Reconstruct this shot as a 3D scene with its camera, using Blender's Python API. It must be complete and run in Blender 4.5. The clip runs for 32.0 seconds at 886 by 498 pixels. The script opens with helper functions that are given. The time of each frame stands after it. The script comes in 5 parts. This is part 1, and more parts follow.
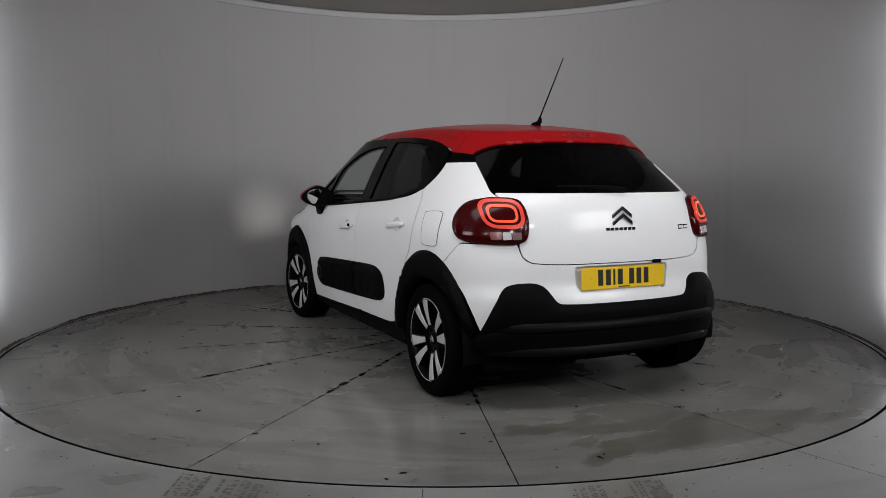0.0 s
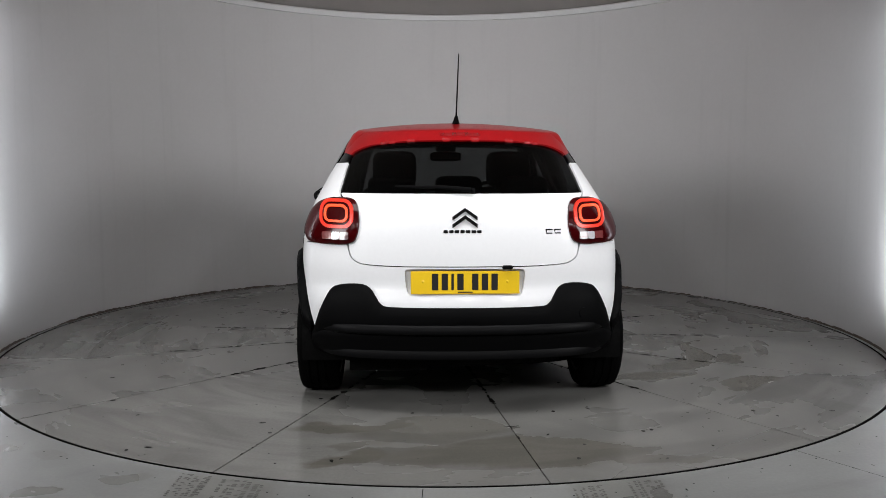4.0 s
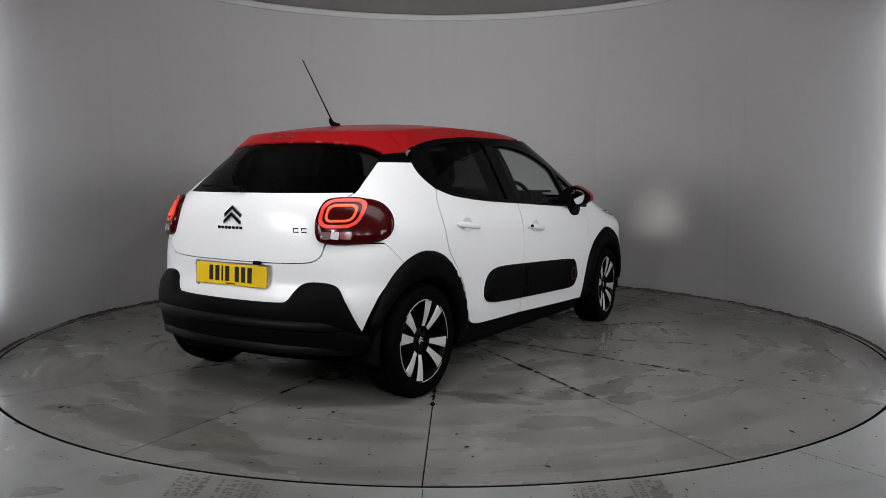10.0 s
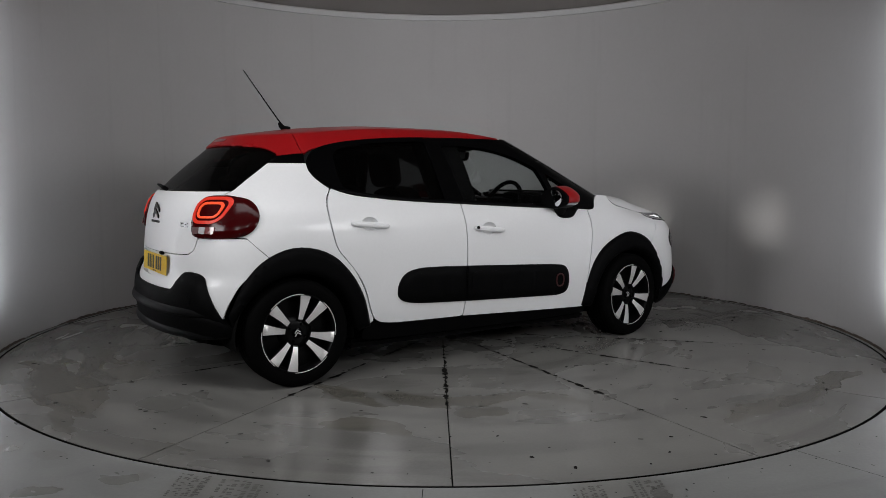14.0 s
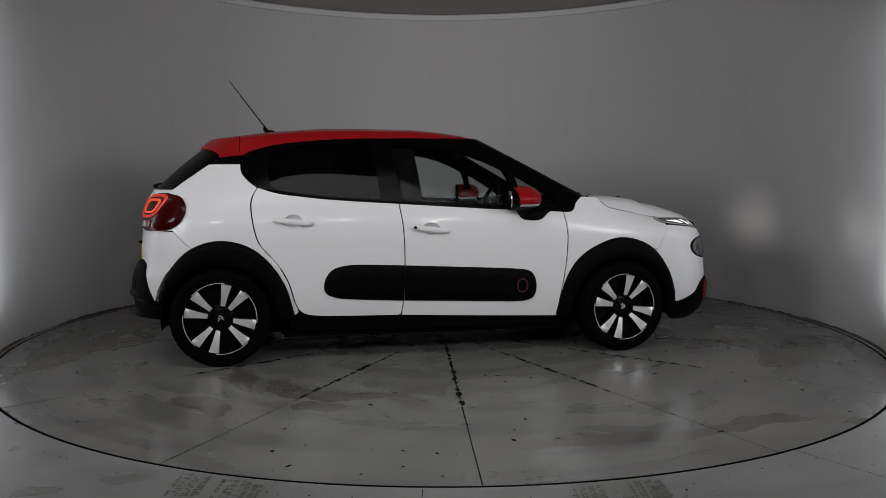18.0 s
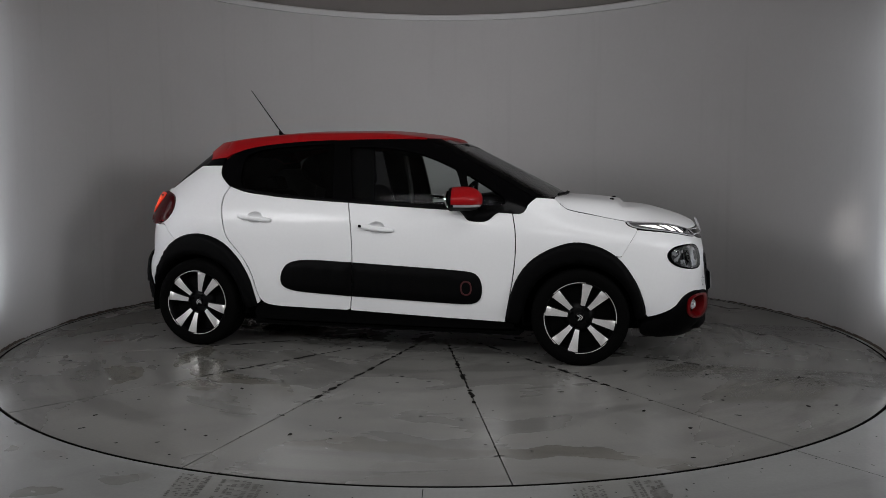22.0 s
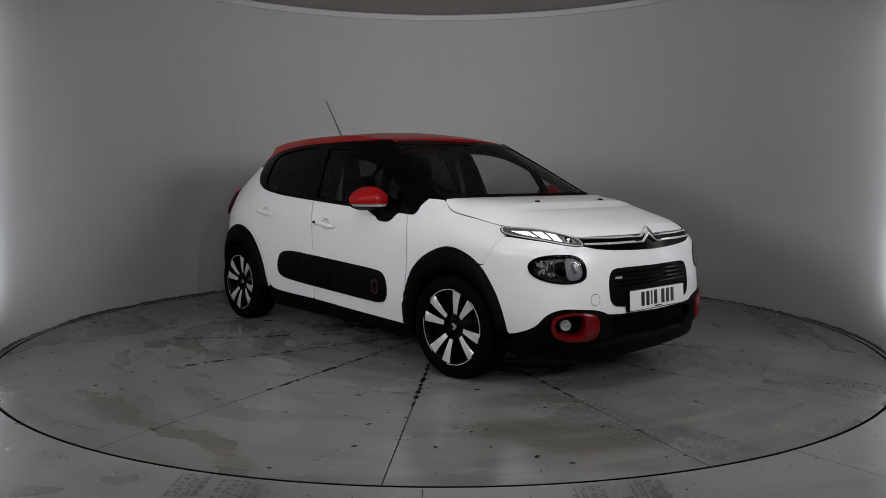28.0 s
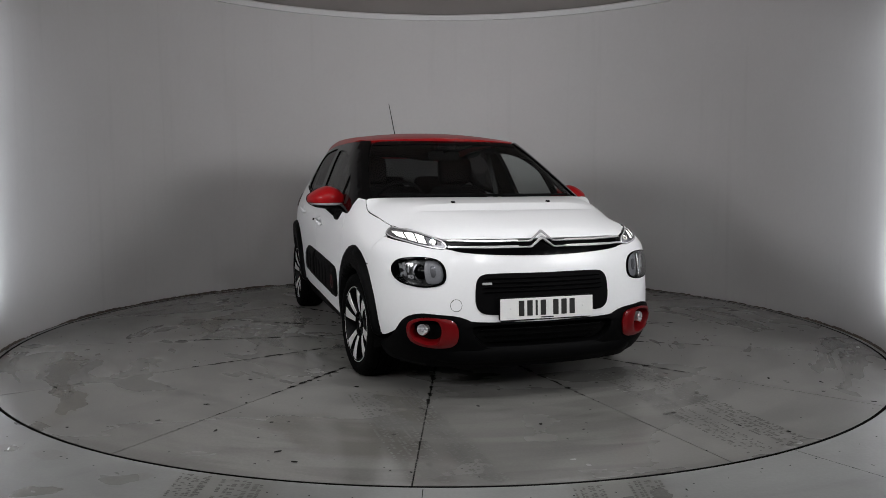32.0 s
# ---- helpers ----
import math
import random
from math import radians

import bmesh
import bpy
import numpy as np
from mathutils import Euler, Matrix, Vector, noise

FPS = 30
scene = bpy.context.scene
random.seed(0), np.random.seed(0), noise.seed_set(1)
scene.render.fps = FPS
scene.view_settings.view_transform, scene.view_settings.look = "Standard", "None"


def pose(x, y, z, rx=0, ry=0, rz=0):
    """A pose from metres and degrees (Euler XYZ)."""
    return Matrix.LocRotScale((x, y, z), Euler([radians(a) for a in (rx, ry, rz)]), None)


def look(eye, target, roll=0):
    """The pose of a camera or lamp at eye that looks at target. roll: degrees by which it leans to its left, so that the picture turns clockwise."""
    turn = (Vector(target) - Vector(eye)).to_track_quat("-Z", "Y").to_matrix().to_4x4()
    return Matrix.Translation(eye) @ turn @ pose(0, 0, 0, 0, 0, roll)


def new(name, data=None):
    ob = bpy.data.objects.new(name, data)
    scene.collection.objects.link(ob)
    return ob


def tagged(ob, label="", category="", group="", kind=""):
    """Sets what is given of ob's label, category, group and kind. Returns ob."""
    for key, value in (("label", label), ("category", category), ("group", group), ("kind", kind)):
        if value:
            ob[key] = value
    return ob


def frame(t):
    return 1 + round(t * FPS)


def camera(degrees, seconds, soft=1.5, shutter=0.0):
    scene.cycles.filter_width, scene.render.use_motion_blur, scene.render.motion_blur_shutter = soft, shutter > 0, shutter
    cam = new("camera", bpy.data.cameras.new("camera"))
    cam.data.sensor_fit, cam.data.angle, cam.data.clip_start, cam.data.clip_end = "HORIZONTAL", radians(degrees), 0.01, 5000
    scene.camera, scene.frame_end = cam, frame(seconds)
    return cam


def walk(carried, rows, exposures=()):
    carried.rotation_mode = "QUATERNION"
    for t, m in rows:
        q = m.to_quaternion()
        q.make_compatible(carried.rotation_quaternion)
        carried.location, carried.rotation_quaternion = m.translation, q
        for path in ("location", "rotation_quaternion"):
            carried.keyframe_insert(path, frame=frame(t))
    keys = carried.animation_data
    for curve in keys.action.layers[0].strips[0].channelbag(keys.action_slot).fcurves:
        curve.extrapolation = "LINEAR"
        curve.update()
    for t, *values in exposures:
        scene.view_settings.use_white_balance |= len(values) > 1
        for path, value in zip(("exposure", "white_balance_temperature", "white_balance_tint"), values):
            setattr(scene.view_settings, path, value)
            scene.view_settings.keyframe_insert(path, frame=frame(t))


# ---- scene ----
cam = camera(59.013, 32.0, soft=0.8)
walk(cam, [(0.0, pose(0.005, -5.7079, 1.1396, 84.70, 0, 0)), (32.0, pose(0.005, -5.7079, 1.1396, 84.70, 0, 0))],
     exposures=[(0.0, -0.50), (3.0, -0.07), (6.0, 0.11), (9.0, -0.15), (13.0, -0.55), (18.0, -0.95), (22.0, -0.74), (28.0, -0.70), (30.0, -0.68), (32.0, -0.29)])

# ---------------------------------------------------------------- world and lights
world = bpy.data.worlds.new("studio_world")
scene.world = world
world.use_nodes = True
world.node_tree.nodes["Background"].inputs[0].default_value = (0.5, 0.52, 0.56, 1)
world.node_tree.nodes["Background"].inputs[1].default_value = 0.02


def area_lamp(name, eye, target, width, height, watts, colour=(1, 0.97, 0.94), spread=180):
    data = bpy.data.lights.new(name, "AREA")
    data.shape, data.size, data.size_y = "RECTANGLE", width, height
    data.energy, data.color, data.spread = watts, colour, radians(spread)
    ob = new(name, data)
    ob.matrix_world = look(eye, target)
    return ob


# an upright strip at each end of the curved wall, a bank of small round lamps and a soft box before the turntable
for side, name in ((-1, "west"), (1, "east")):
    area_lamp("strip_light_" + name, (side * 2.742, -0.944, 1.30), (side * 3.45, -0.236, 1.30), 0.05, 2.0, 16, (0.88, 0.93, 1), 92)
    # unseen side boxes, added to light the flanks and the wall
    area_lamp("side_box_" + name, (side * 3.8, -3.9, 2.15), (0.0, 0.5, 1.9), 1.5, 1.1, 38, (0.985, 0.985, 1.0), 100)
    for x, y, watts in ((0.6, -6.2, 6.5), (1.9, -5.9, 10.5)):
        area_lamp("key_light_" + name, (side * x, y, 2.68), (0.0, 0.6, 2.5), 0.15, 0.15, watts, (0.985, 0.985, 1.0), 92)
# unseen box overhead, added to light the near floor and the car
area_lamp("soft_box", (0.0, -2.75, 2.80), (0.0, -2.35, 0.0), 3.4, 0.7, 29, (0.985, 0.985, 1.0), 122)


# ---------------------------------------------------------------- materials
def material(name, colour, rough=0.5, metal=0.0, coat=0.0, grain=0.0, grain_size=60.0, bump=0.0, stain=0.0, stain_size=1.2,
             glow=None, glow_power=0.0, spec=0.5, coat_rough=0.03):
    m = bpy.data.materials.new(name)
    m.use_nodes = True
    nt = m.node_tree
    b = nt.nodes["Principled BSDF"]
    b.inputs["Base Color"].default_value = (*colour, 1)
    b.inputs["Roughness"].default_value = rough
    b.inputs["Metallic"].default_value = metal
    b.inputs["Coat Weight"].default_value = coat
    b.inputs["Coat Roughness"].default_value = coat_rough
    b.inputs["Specular IOR Level"].default_value = spec
    if glow:
        b.inputs["Emission Color"].default_value = (*glow, 1)
        b.inputs["Emission Strength"].default_value = glow_power
    co = nt.nodes.new("ShaderNodeTexCoord")
    last = None
    if stain or grain:
        big = nt.nodes.new("ShaderNodeTexNoise")
        big.inputs["Scale"].default_value, big.inputs["Detail"].default_value = stain_size, 6
        fine = nt.nodes.new("ShaderNodeTexNoise")
        fine.inputs["Scale"].default_value, fine.inputs["Detail"].default_value = grain_size, 4
        for n in (big, fine):
            nt.links.new(co.outputs["Object"], n.inputs["Vector"])
        last = None
        for n, amount in ((big, stain), (fine, grain)):
            r = nt.nodes.new("ShaderNodeMapRange")
            r.inputs["From Min"].default_value, r.inputs["From Max"].default_value = 0.3, 0.7
            r.inputs["To Min"].default_value, r.inputs["To Max"].default_value = 1 - amount, 1 + amount
            nt.links.new(n.outputs["Fac"], r.inputs["Value"])
            if last is None:
                last = r
            else:
                mul = nt.nodes.new("ShaderNodeMath")
                mul.operation = "MULTIPLY"
                nt.links.new(last.outputs[0], mul.inputs[0])
                nt.links.new(r.outputs[0], mul.inputs[1])
                last = mul
        mix = nt.nodes.new("ShaderNodeMixRGB")
        mix.blend_type, mix.inputs[0].default_value = "MULTIPLY", 1
        mix.inputs[1].default_value = (*colour, 1)
        nt.links.new(last.outputs[0], mix.inputs[2])
        nt.links.new(mix.outputs[0], b.inputs["Base Color"])
        rr = nt.nodes.new("ShaderNodeMath")
        rr.operation, rr.use_clamp = "MULTIPLY", True
        rr.inputs[0].default_value = rough
        nt.links.new(last.outputs[0], rr.inputs[1])
        nt.links.new(rr.outputs[0], b.inputs["Roughness"])
        if bump:
            bp = nt.nodes.new("ShaderNodeBump")
            bp.inputs["Strength"].default_value, bp.inputs["Distance"].default_value = bump, 0.002
            nt.links.new(fine.outputs["Fac"], bp.inputs["Height"])
            nt.links.new(bp.outputs[0], b.inputs["Normal"])
    return m


def glass_material(name, tint, rough=0.0, gloss_share=0.38, bend=4.0):
    """A pane: a tinted clear layer with a glossy face."""
    m = bpy.data.materials.new(name)
    m.use_nodes = True
    nt = m.node_tree
    nt.nodes.remove(nt.nodes["Principled BSDF"])
    clear = nt.nodes.new("ShaderNodeBsdfTransparent")
    clear.inputs[0].default_value = (*tint, 1)
    gloss = nt.nodes.new("ShaderNodeBsdfGlossy")
    gloss.inputs["Roughness"].default_value = rough
    gloss.inputs["Color"].default_value = (0.9, 0.9, 0.9, 1)
    facing = nt.nodes.new("ShaderNodeLayerWeight")
    facing.inputs[0].default_value = 0.5
    power = nt.nodes.new("ShaderNodeMath")
    power.operation = "POWER"
    power.inputs[1].default_value = bend
    nt.links.new(facing.outputs["Facing"], power.inputs[0])
    fres = nt.nodes.new("ShaderNodeMath")
    fres.operation = "MULTIPLY_ADD"
    fres.inputs[1].default_value, fres.inputs[2].default_value = gloss_share, 0.010
    nt.links.new(power.outputs[0], fres.inputs[0])
    mix = nt.nodes.new("ShaderNodeMixShader")
    nt.links.new(fres.outputs[0], mix.inputs[0])
    nt.links.new(clear.outputs[0], mix.inputs[1])
    nt.links.new(gloss.outputs[0], mix.inputs[2])
    nt.links.new(mix.outputs[0], nt.nodes["Material Output"].inputs[0])
    return m


WHITE = material("white_paint", (0.75, 0.755, 0.765), 0.42, coat=0.4, coat_rough=0.14, spec=0.25, stain=0.015, grain=0.01)
RED = material("red_paint", (0.27, 0.004, 0.006), 0.4, coat=0.3, spec=0.12, stain=0.02, grain=0.02)
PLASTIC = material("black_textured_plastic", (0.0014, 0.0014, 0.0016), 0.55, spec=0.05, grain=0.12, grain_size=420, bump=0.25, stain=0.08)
GLOSS_BLACK = material("gloss_black", (0.0012, 0.0012, 0.0014), 0.14, coat=0.01, spec=0.06, stain=0.02, grain=0.02)
VOID = material("black_underbody", (0.0015, 0.0015, 0.0015), 0.9, spec=0.1, grain=0.2, stain=0.2)
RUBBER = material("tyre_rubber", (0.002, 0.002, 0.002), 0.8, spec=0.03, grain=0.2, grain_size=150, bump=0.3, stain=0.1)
ALLOY = material("machined_alloy", (0.90, 0.89, 0.88), 0.40, metal=0.72, grain=0.04, grain_size=200)
ALLOY_BLACK = material("black_alloy_paint", (0.0015, 0.0015, 0.0017), 0.4, spec=0.1, coat=0.03, grain=0.05)
CHROME = material("chrome", (0.86, 0.86, 0.87), 0.2, metal=0.6, grain=0.01)
DARK_CHROME = material("dark_chrome_badge", (0.2, 0.2, 0.205), 0.2, metal=1.0, grain=0.02)
STEEL = material("brake_steel", (0.35, 0.34, 0.33), 0.4, metal=1.0, grain=0.1)
SEAM = material("seam_black", (0.01, 0.01, 0.01), 0.8, grain=0.1)
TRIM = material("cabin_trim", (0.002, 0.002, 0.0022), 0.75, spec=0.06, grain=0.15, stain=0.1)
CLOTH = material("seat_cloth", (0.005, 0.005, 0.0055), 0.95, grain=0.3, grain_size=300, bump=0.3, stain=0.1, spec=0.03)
BELT_GREY = material("belt_webbing", (0.06, 0.06, 0.06), 0.8, grain=0.1, spec=0.05)
LAMP_RED = material("red_lens", (0.22, 0.006, 0.008), 0.12, coat=1.0, grain=0.03)
LAMP_DARK = material("smoked_lens", (0.036, 0.0008, 0.0014), 0.16, coat=0.12, grain=0.03, spec=0.15)
LAMP_GLOW = material("lit_tail_light", (0.6, 0.03, 0.015), 0.3, glow=(1.0, 0.13, 0.035), glow_power=0.85, grain=0.02)
LAMP_SOFT = material("lit_red_band", (0.5, 0.02, 0.012), 0.3, glow=(1.0, 0.055, 0.02), glow_power=0.36, grain=0.02)
LAMP_ROSE = material("rose_lens", (0.16, 0.035, 0.035), 0.2, coat=1.0, grain=0.05)
LAMP_GREY = material("pink_grey_lens", (0.14, 0.085, 0.085), 0.2, coat=0.6, grain=0.05)
LAMP_CLEAR = material("clear_lens", (0.48, 0.47, 0.48), 0.15, coat=1.0, grain=0.05)
BEAM_GLOW = material("lit_beam", (0.9, 0.9, 0.9), 0.3, glow=(1, 0.98, 0.95), glow_power=4400.0, grain=0.02)
DRL_GLOW = material("lit_daytime_light", (0.9, 0.9, 0.9), 0.3, glow=(1, 0.98, 0.94), glow_power=1.5, grain=0.02)
HOUSING = material("lamp_housing", (0.007, 0.007, 0.0075), 0.3, grain=0.1)
RED_TRIM = material("red_trim", (0.12, 0.002, 0.0035), 0.35, coat=0.5, spec=0.15, grain=0.03)
SMOKE = material("lamp_backing", (0.16, 0.16, 0.17), 0.25, metal=0.6, grain=0.05)
RED_DIM = material("dull_red_trim", (0.045, 0.004, 0.005), 0.5, grain=0.03)
FROST_SHEEN = material("frost_and_sheen_grey", (0.17, 0.17, 0.18), 0.35, grain=0.06)
MIRROR = material("mirror_silver", (0.7, 0.7, 0.72), 0.03, metal=1.0)
REFLECTOR = material("lamp_reflector", (0.8, 0.8, 0.82), 0.12, metal=0.7, grain=0.02)
PLATE_Y = material("yellow_plate", (0.80, 0.52, 0.012), 0.35, coat=0.5, grain=0.02, stain=0.03)
PLATE_W = material("white_plate", (0.75, 0.75, 0.74), 0.35, coat=0.5, grain=0.02, stain=0.03)
INK = material("plate_black", (0.012, 0.012, 0.012), 0.4, grain=0.05)
GLASS = glass_material("clear_glass", (0.72, 0.75, 0.745), gloss_share=0.45)
PRIVACY = glass_material("privacy_glass", (0.055, 0.057, 0.059))
REAR_GLASS = glass_material("rear_privacy_glass", (0.07, 0.073, 0.075))
LENS = glass_material("lamp_glass", (0.93, 0.94, 0.95), gloss_share=1.0, bend=2.6)


# ---------------------------------------------------------------- geometry helpers
from mathutils.geometry import delaunay_2d_cdt


def mesh_of(verts, faces, mat, smooth=True, name="mesh"):
    me = bpy.data.meshes.new(name)
    me.from_pydata([tuple(float(c) for c in v) for v in verts], [], faces)
    me.materials.append(mat)
    if smooth:
        me.polygons.foreach_set("use_smooth", [True] * len(me.polygons))
    me.update()
    return me


def part(name, mesh, parent=None, label="", pos=None):
    ob = new(name, mesh)
    if parent is not None:
        ob.parent = parent
    if pos is not None:
        ob.matrix_basis = pos
    if label:
        tagged(ob, label)
    return ob


def bm_mesh(bm, mat, smooth=True, name="mesh"):
    me = bpy.data.meshes.new(name)
    bmesh.ops.recalc_face_normals(bm, faces=bm.faces)
    bm.to_mesh(me)
    bm.free()
    me.materials.append(mat)
    if smooth:
        me.polygons.foreach_set("use_smooth", [True] * len(me.polygons))
    return me


def sharp(me, degrees=35):
    """Creases where faces meet at more than that angle."""
    bm = bmesh.new()
    bm.from_mesh(me)
    for e in bm.edges:
        if len(e.link_faces) == 2 and e.calc_face_angle(0) > radians(degrees):
            e.smooth = False
    bm.to_mesh(me)
    bm.free()
    return me


def box(size, mat, bevel=0.004, at=(0, 0, 0), segments=2):
    bm = bmesh.new()
    bmesh.ops.create_cube(bm, size=1, matrix=Matrix.LocRotScale(at, None, size))
    if bevel:
        bmesh.ops.bevel(bm, geom=list(bm.edges), offset=bevel, segments=segments, affect="EDGES")
    return sharp(bm_mesh(bm, mat), 40)


def lathe(profile, mat, steps=48, axis="y"):
    """Turns a profile of (radius, height) about an axis; closed where the radius is nil."""
    verts, faces = [], []
    n = len(profile)
    for i in range(steps):
        a = 2 * math.pi * i / steps
        for r, h in profile:
            c, s = r * math.cos(a), r * math.sin(a)
            verts.append((c, h, s) if axis == "y" else (c, s, h))
    for i in range(steps):
        j = (i + 1) % steps
        for k in range(n - 1):
            f = (i * n + k, i * n + k + 1, j * n + k + 1, j * n + k)
            faces.append(f)
    bm = bmesh.new()
    me = mesh_of(verts, faces, mat)
    bm.from_mesh(me)
    bmesh.ops.remove_doubles(bm, verts=bm.verts, dist=1e-5)
    return sharp(bm_mesh(bm, mat), 40)


def tube(points, radius, mat, sides=8, taper=None):
    """A round rod along points."""
    verts, faces = [], []
    pts = [Vector(p) for p in points]
    for i, p in enumerate(pts):
        d = (pts[min(i + 1, len(pts) - 1)] - pts[max(i - 1, 0)]).normalized()
        side = d.orthogonal().normalized() if i == 0 else (last - d * last.dot(d)).normalized()
        last = side
        up = d.cross(side)
        r = radius if taper is None else radius + (taper - radius) * i / (len(pts) - 1)
        for k in range(sides):
            a = 2 * math.pi * k / sides
            verts.append(p + side * (r * math.cos(a)) + up * (r * math.sin(a)))
    for i in range(len(pts) - 1):
        for k in range(sides):
            l = (k + 1) % sides
            faces.append((i * sides + k, i * sides + l, (i + 1) * sides + l, (i + 1) * sides + k))
    faces.append(tuple(reversed(range(sides))))
    faces.append(tuple(range((len(pts) - 1) * sides, len(pts) * sides)))
    return sharp(mesh_of(verts, faces, mat), 50)


def curve_of(*pts):
    """A smooth monotone curve through (x, y) pairs."""
    X = np.array([p[0] for p in pts], float)
    Y = np.array([p[1] for p in pts], float)
    d = np.diff(Y) / np.diff(X)
    m = np.zeros(len(X))
    m[0], m[-1] = d[0], d[-1]
    ok = d[:-1] * d[1:] > 0
    m[1:-1] = np.where(ok, 2 * d[:-1] * d[1:] / np.where(ok, d[:-1] + d[1:], 1), 0)

    def f(x):
        x = np.clip(np.asarray(x, float), X[0], X[-1])
        i = np.clip(np.searchsorted(X, x) - 1, 0, len(X) - 2)
        h = X[i + 1] - X[i]
        s = (x - X[i]) / h
        return Y[i] * (1 + 2 * s) * (1 - s) ** 2 + h * m[i] * s * (1 - s) ** 2 + Y[i + 1] * s * s * (3 - 2 * s) + h * m[i + 1] * s * s * (s - 1)
    return f


def round_off(pts, times=2):
    """Chaikin's corner cutting of a closed line; a doubled point stays nearly sharp."""
    p = np.array(pts, float)
    for _ in range(times):
        q = np.roll(p, -1, 0)
        p = np.stack([0.75 * p + 0.25 * q, 0.25 * p + 0.75 * q], 1).reshape(-1, p.shape[1])
    keep = np.hypot(*(p - np.roll(p, 1, 0)).T) > 1e-5
    return p[keep]


def resample(p, step):
    out = []
    for a, b in zip(p, np.roll(p, -1, 0)):
        n = max(1, int(math.ceil(np.hypot(*(b - a)) / step)))
        out += [a + (b - a) * k / n for k in range(n)]
    out = np.array(out)
    good, last = [out[0]], out[0]
    for q in out[1:]:
        if np.hypot(*(q - last)) > step * 0.3:
            good.append(q)
            last = q
    if len(good) > 3 and np.hypot(*(good[-1] - good[0])) < step * 0.3:
        good.pop()
    return np.array(good)


def within(pts, poly):
    x, y = pts[:, 0][:, None], pts[:, 1][:, None]
    a, b = poly, np.roll(poly, -1, 0)
    up = (a[:, 1] > y) != (b[:, 1] > y)
    dy = np.where(np.abs(b[:, 1] - a[:, 1]) < 1e-12, 1e-12, b[:, 1] - a[:, 1])
    cross = x < (b[:, 0] - a[:, 0]) * (y - a[:, 1]) / dy + a[:, 0]
    return (up & cross).sum(1) % 2 == 1


def fill(outline, holes, step):
    """Triangles that fill a plane outline less its holes: points, triangles, edge loops."""
    loops = [outline, *holes]
    pts, edges, starts = [], [], []
    for lp in loops:
        s = len(pts)
        starts.append((s, len(lp)))
        pts += [tuple(q) for q in lp]
        edges += [(s + k, s + (k + 1) % len(lp)) for k in range(len(lp))]
    lo, hi = outline.min(0), outline.max(0)
    gx, gy = np.meshgrid(np.arange(lo[0] + step / 2, hi[0], step), np.arange(lo[1] + step / 2, hi[1], step))
    g = np.stack([gx.ravel(), gy.ravel()], 1)
    if len(g):
        ok = within(g, outline)
        for h in holes:
            ok &= ~within(g, h)
        allb = np.array(pts)
        g = g[ok]
        if len(g):
            d = np.min(np.hypot(g[:, 0][:, None] - allb[:, 0], g[:, 1][:, None] - allb[:, 1]), 1)
            g = g[d > step * 0.55]
    verts2, _, tris, *_ = delaunay_2d_cdt([Vector(p) for p in pts] + [Vector(p) for p in g], edges, [], 0, 1e-6)
    v = np.array([tuple(p) for p in verts2])
    t = np.array([f for f in tris if len(f) == 3])
    c = v[t].mean(1)
    ok = within(c, outline)
    for h in holes:
        ok &= ~within(c, h)
    return v, t[ok]


def sheet(surface, outline, mat, holes=(), step=0.03, off=0.0, thick=0.012, sign=1, cut=2, scale=(1, 1), lip=0.0, dome=0.0):
    """A body panel: an outline in the surface's own coordinates, laid on the surface, lifted by off and given a
    thickness. lip: how far its rim is rolled in. dome: how far its middle stands proud of its rim."""
    sc = np.array(scale, float)
    out = resample(round_off(np.array(outline, float) * sc, cut), step)
    hol = [resample(round_off(np.array(h, float) * sc, cut), step) for h in holes]
    v2, tris = fill(out, hol, step)
    uv = v2 / sc

    def place(q):
        p = surface(q[:, 0], q[:, 1])
        e = 1e-4
        du = surface(q[:, 0] + e, q[:, 1]) - surface(q[:, 0] - e, q[:, 1])
        dv = surface(q[:, 0], q[:, 1] + e) - surface(q[:, 0], q[:, 1] - e)
        n = np.cross(du, dv)
        return p, n / np.maximum(np.linalg.norm(n, axis=1, keepdims=True), 1e-12)

    p, n = place(uv)
    centre = np.array([0.1, 0, 0.62])
    if ((p - centre) * n).sum() < 0:
        n = -n
    up = off
    if dome:
        rim = np.concatenate([out] + hol)
        d = np.min(np.hypot(v2[:, 0][:, None] - rim[:, 0], v2[:, 1][:, None] - rim[:, 1]), 1)
        s = np.clip(d / 0.03, 0, 1)
        up = off + dome * np.sqrt(np.maximum(0, 1 - (1 - s) ** 2))[:, None]
    top = p + n * up
    low = p + n * (off - thick)
    # winding
    a, b, c = top[tris[:, 0]], top[tris[:, 1]], top[tris[:, 2]]
    if (np.cross(b - a, c - a) * n[tris[:, 0]]).sum() < 0:
        tris = tris[:, ::-1]
    count = {}
    for t in tris:
        for i in range(3):
            e = (int(t[i]), int(t[(i + 1) % 3]))
            count[e] = 1
    rim_edges = [e for e in count if (e[1], e[0]) not in count]
    rim_ids = sorted({i for e in rim_edges for i in e})
    idx = {k: len(top) + j for j, k in enumerate(rim_ids)}
    verts = np.concatenate([top, low[rim_ids]])
    faces = [tuple(int(i) for i in t) for t in tris] + [(e[1], e[0], idx[e[0]], idx[e[1]]) for e in rim_edges]
    if sign < 0:
        verts = verts * np.array([1, -1, 1])
        faces = [tuple(reversed(f)) for f in faces]
    me = mesh_of(verts, faces, mat)
    return sharp(me, 50)


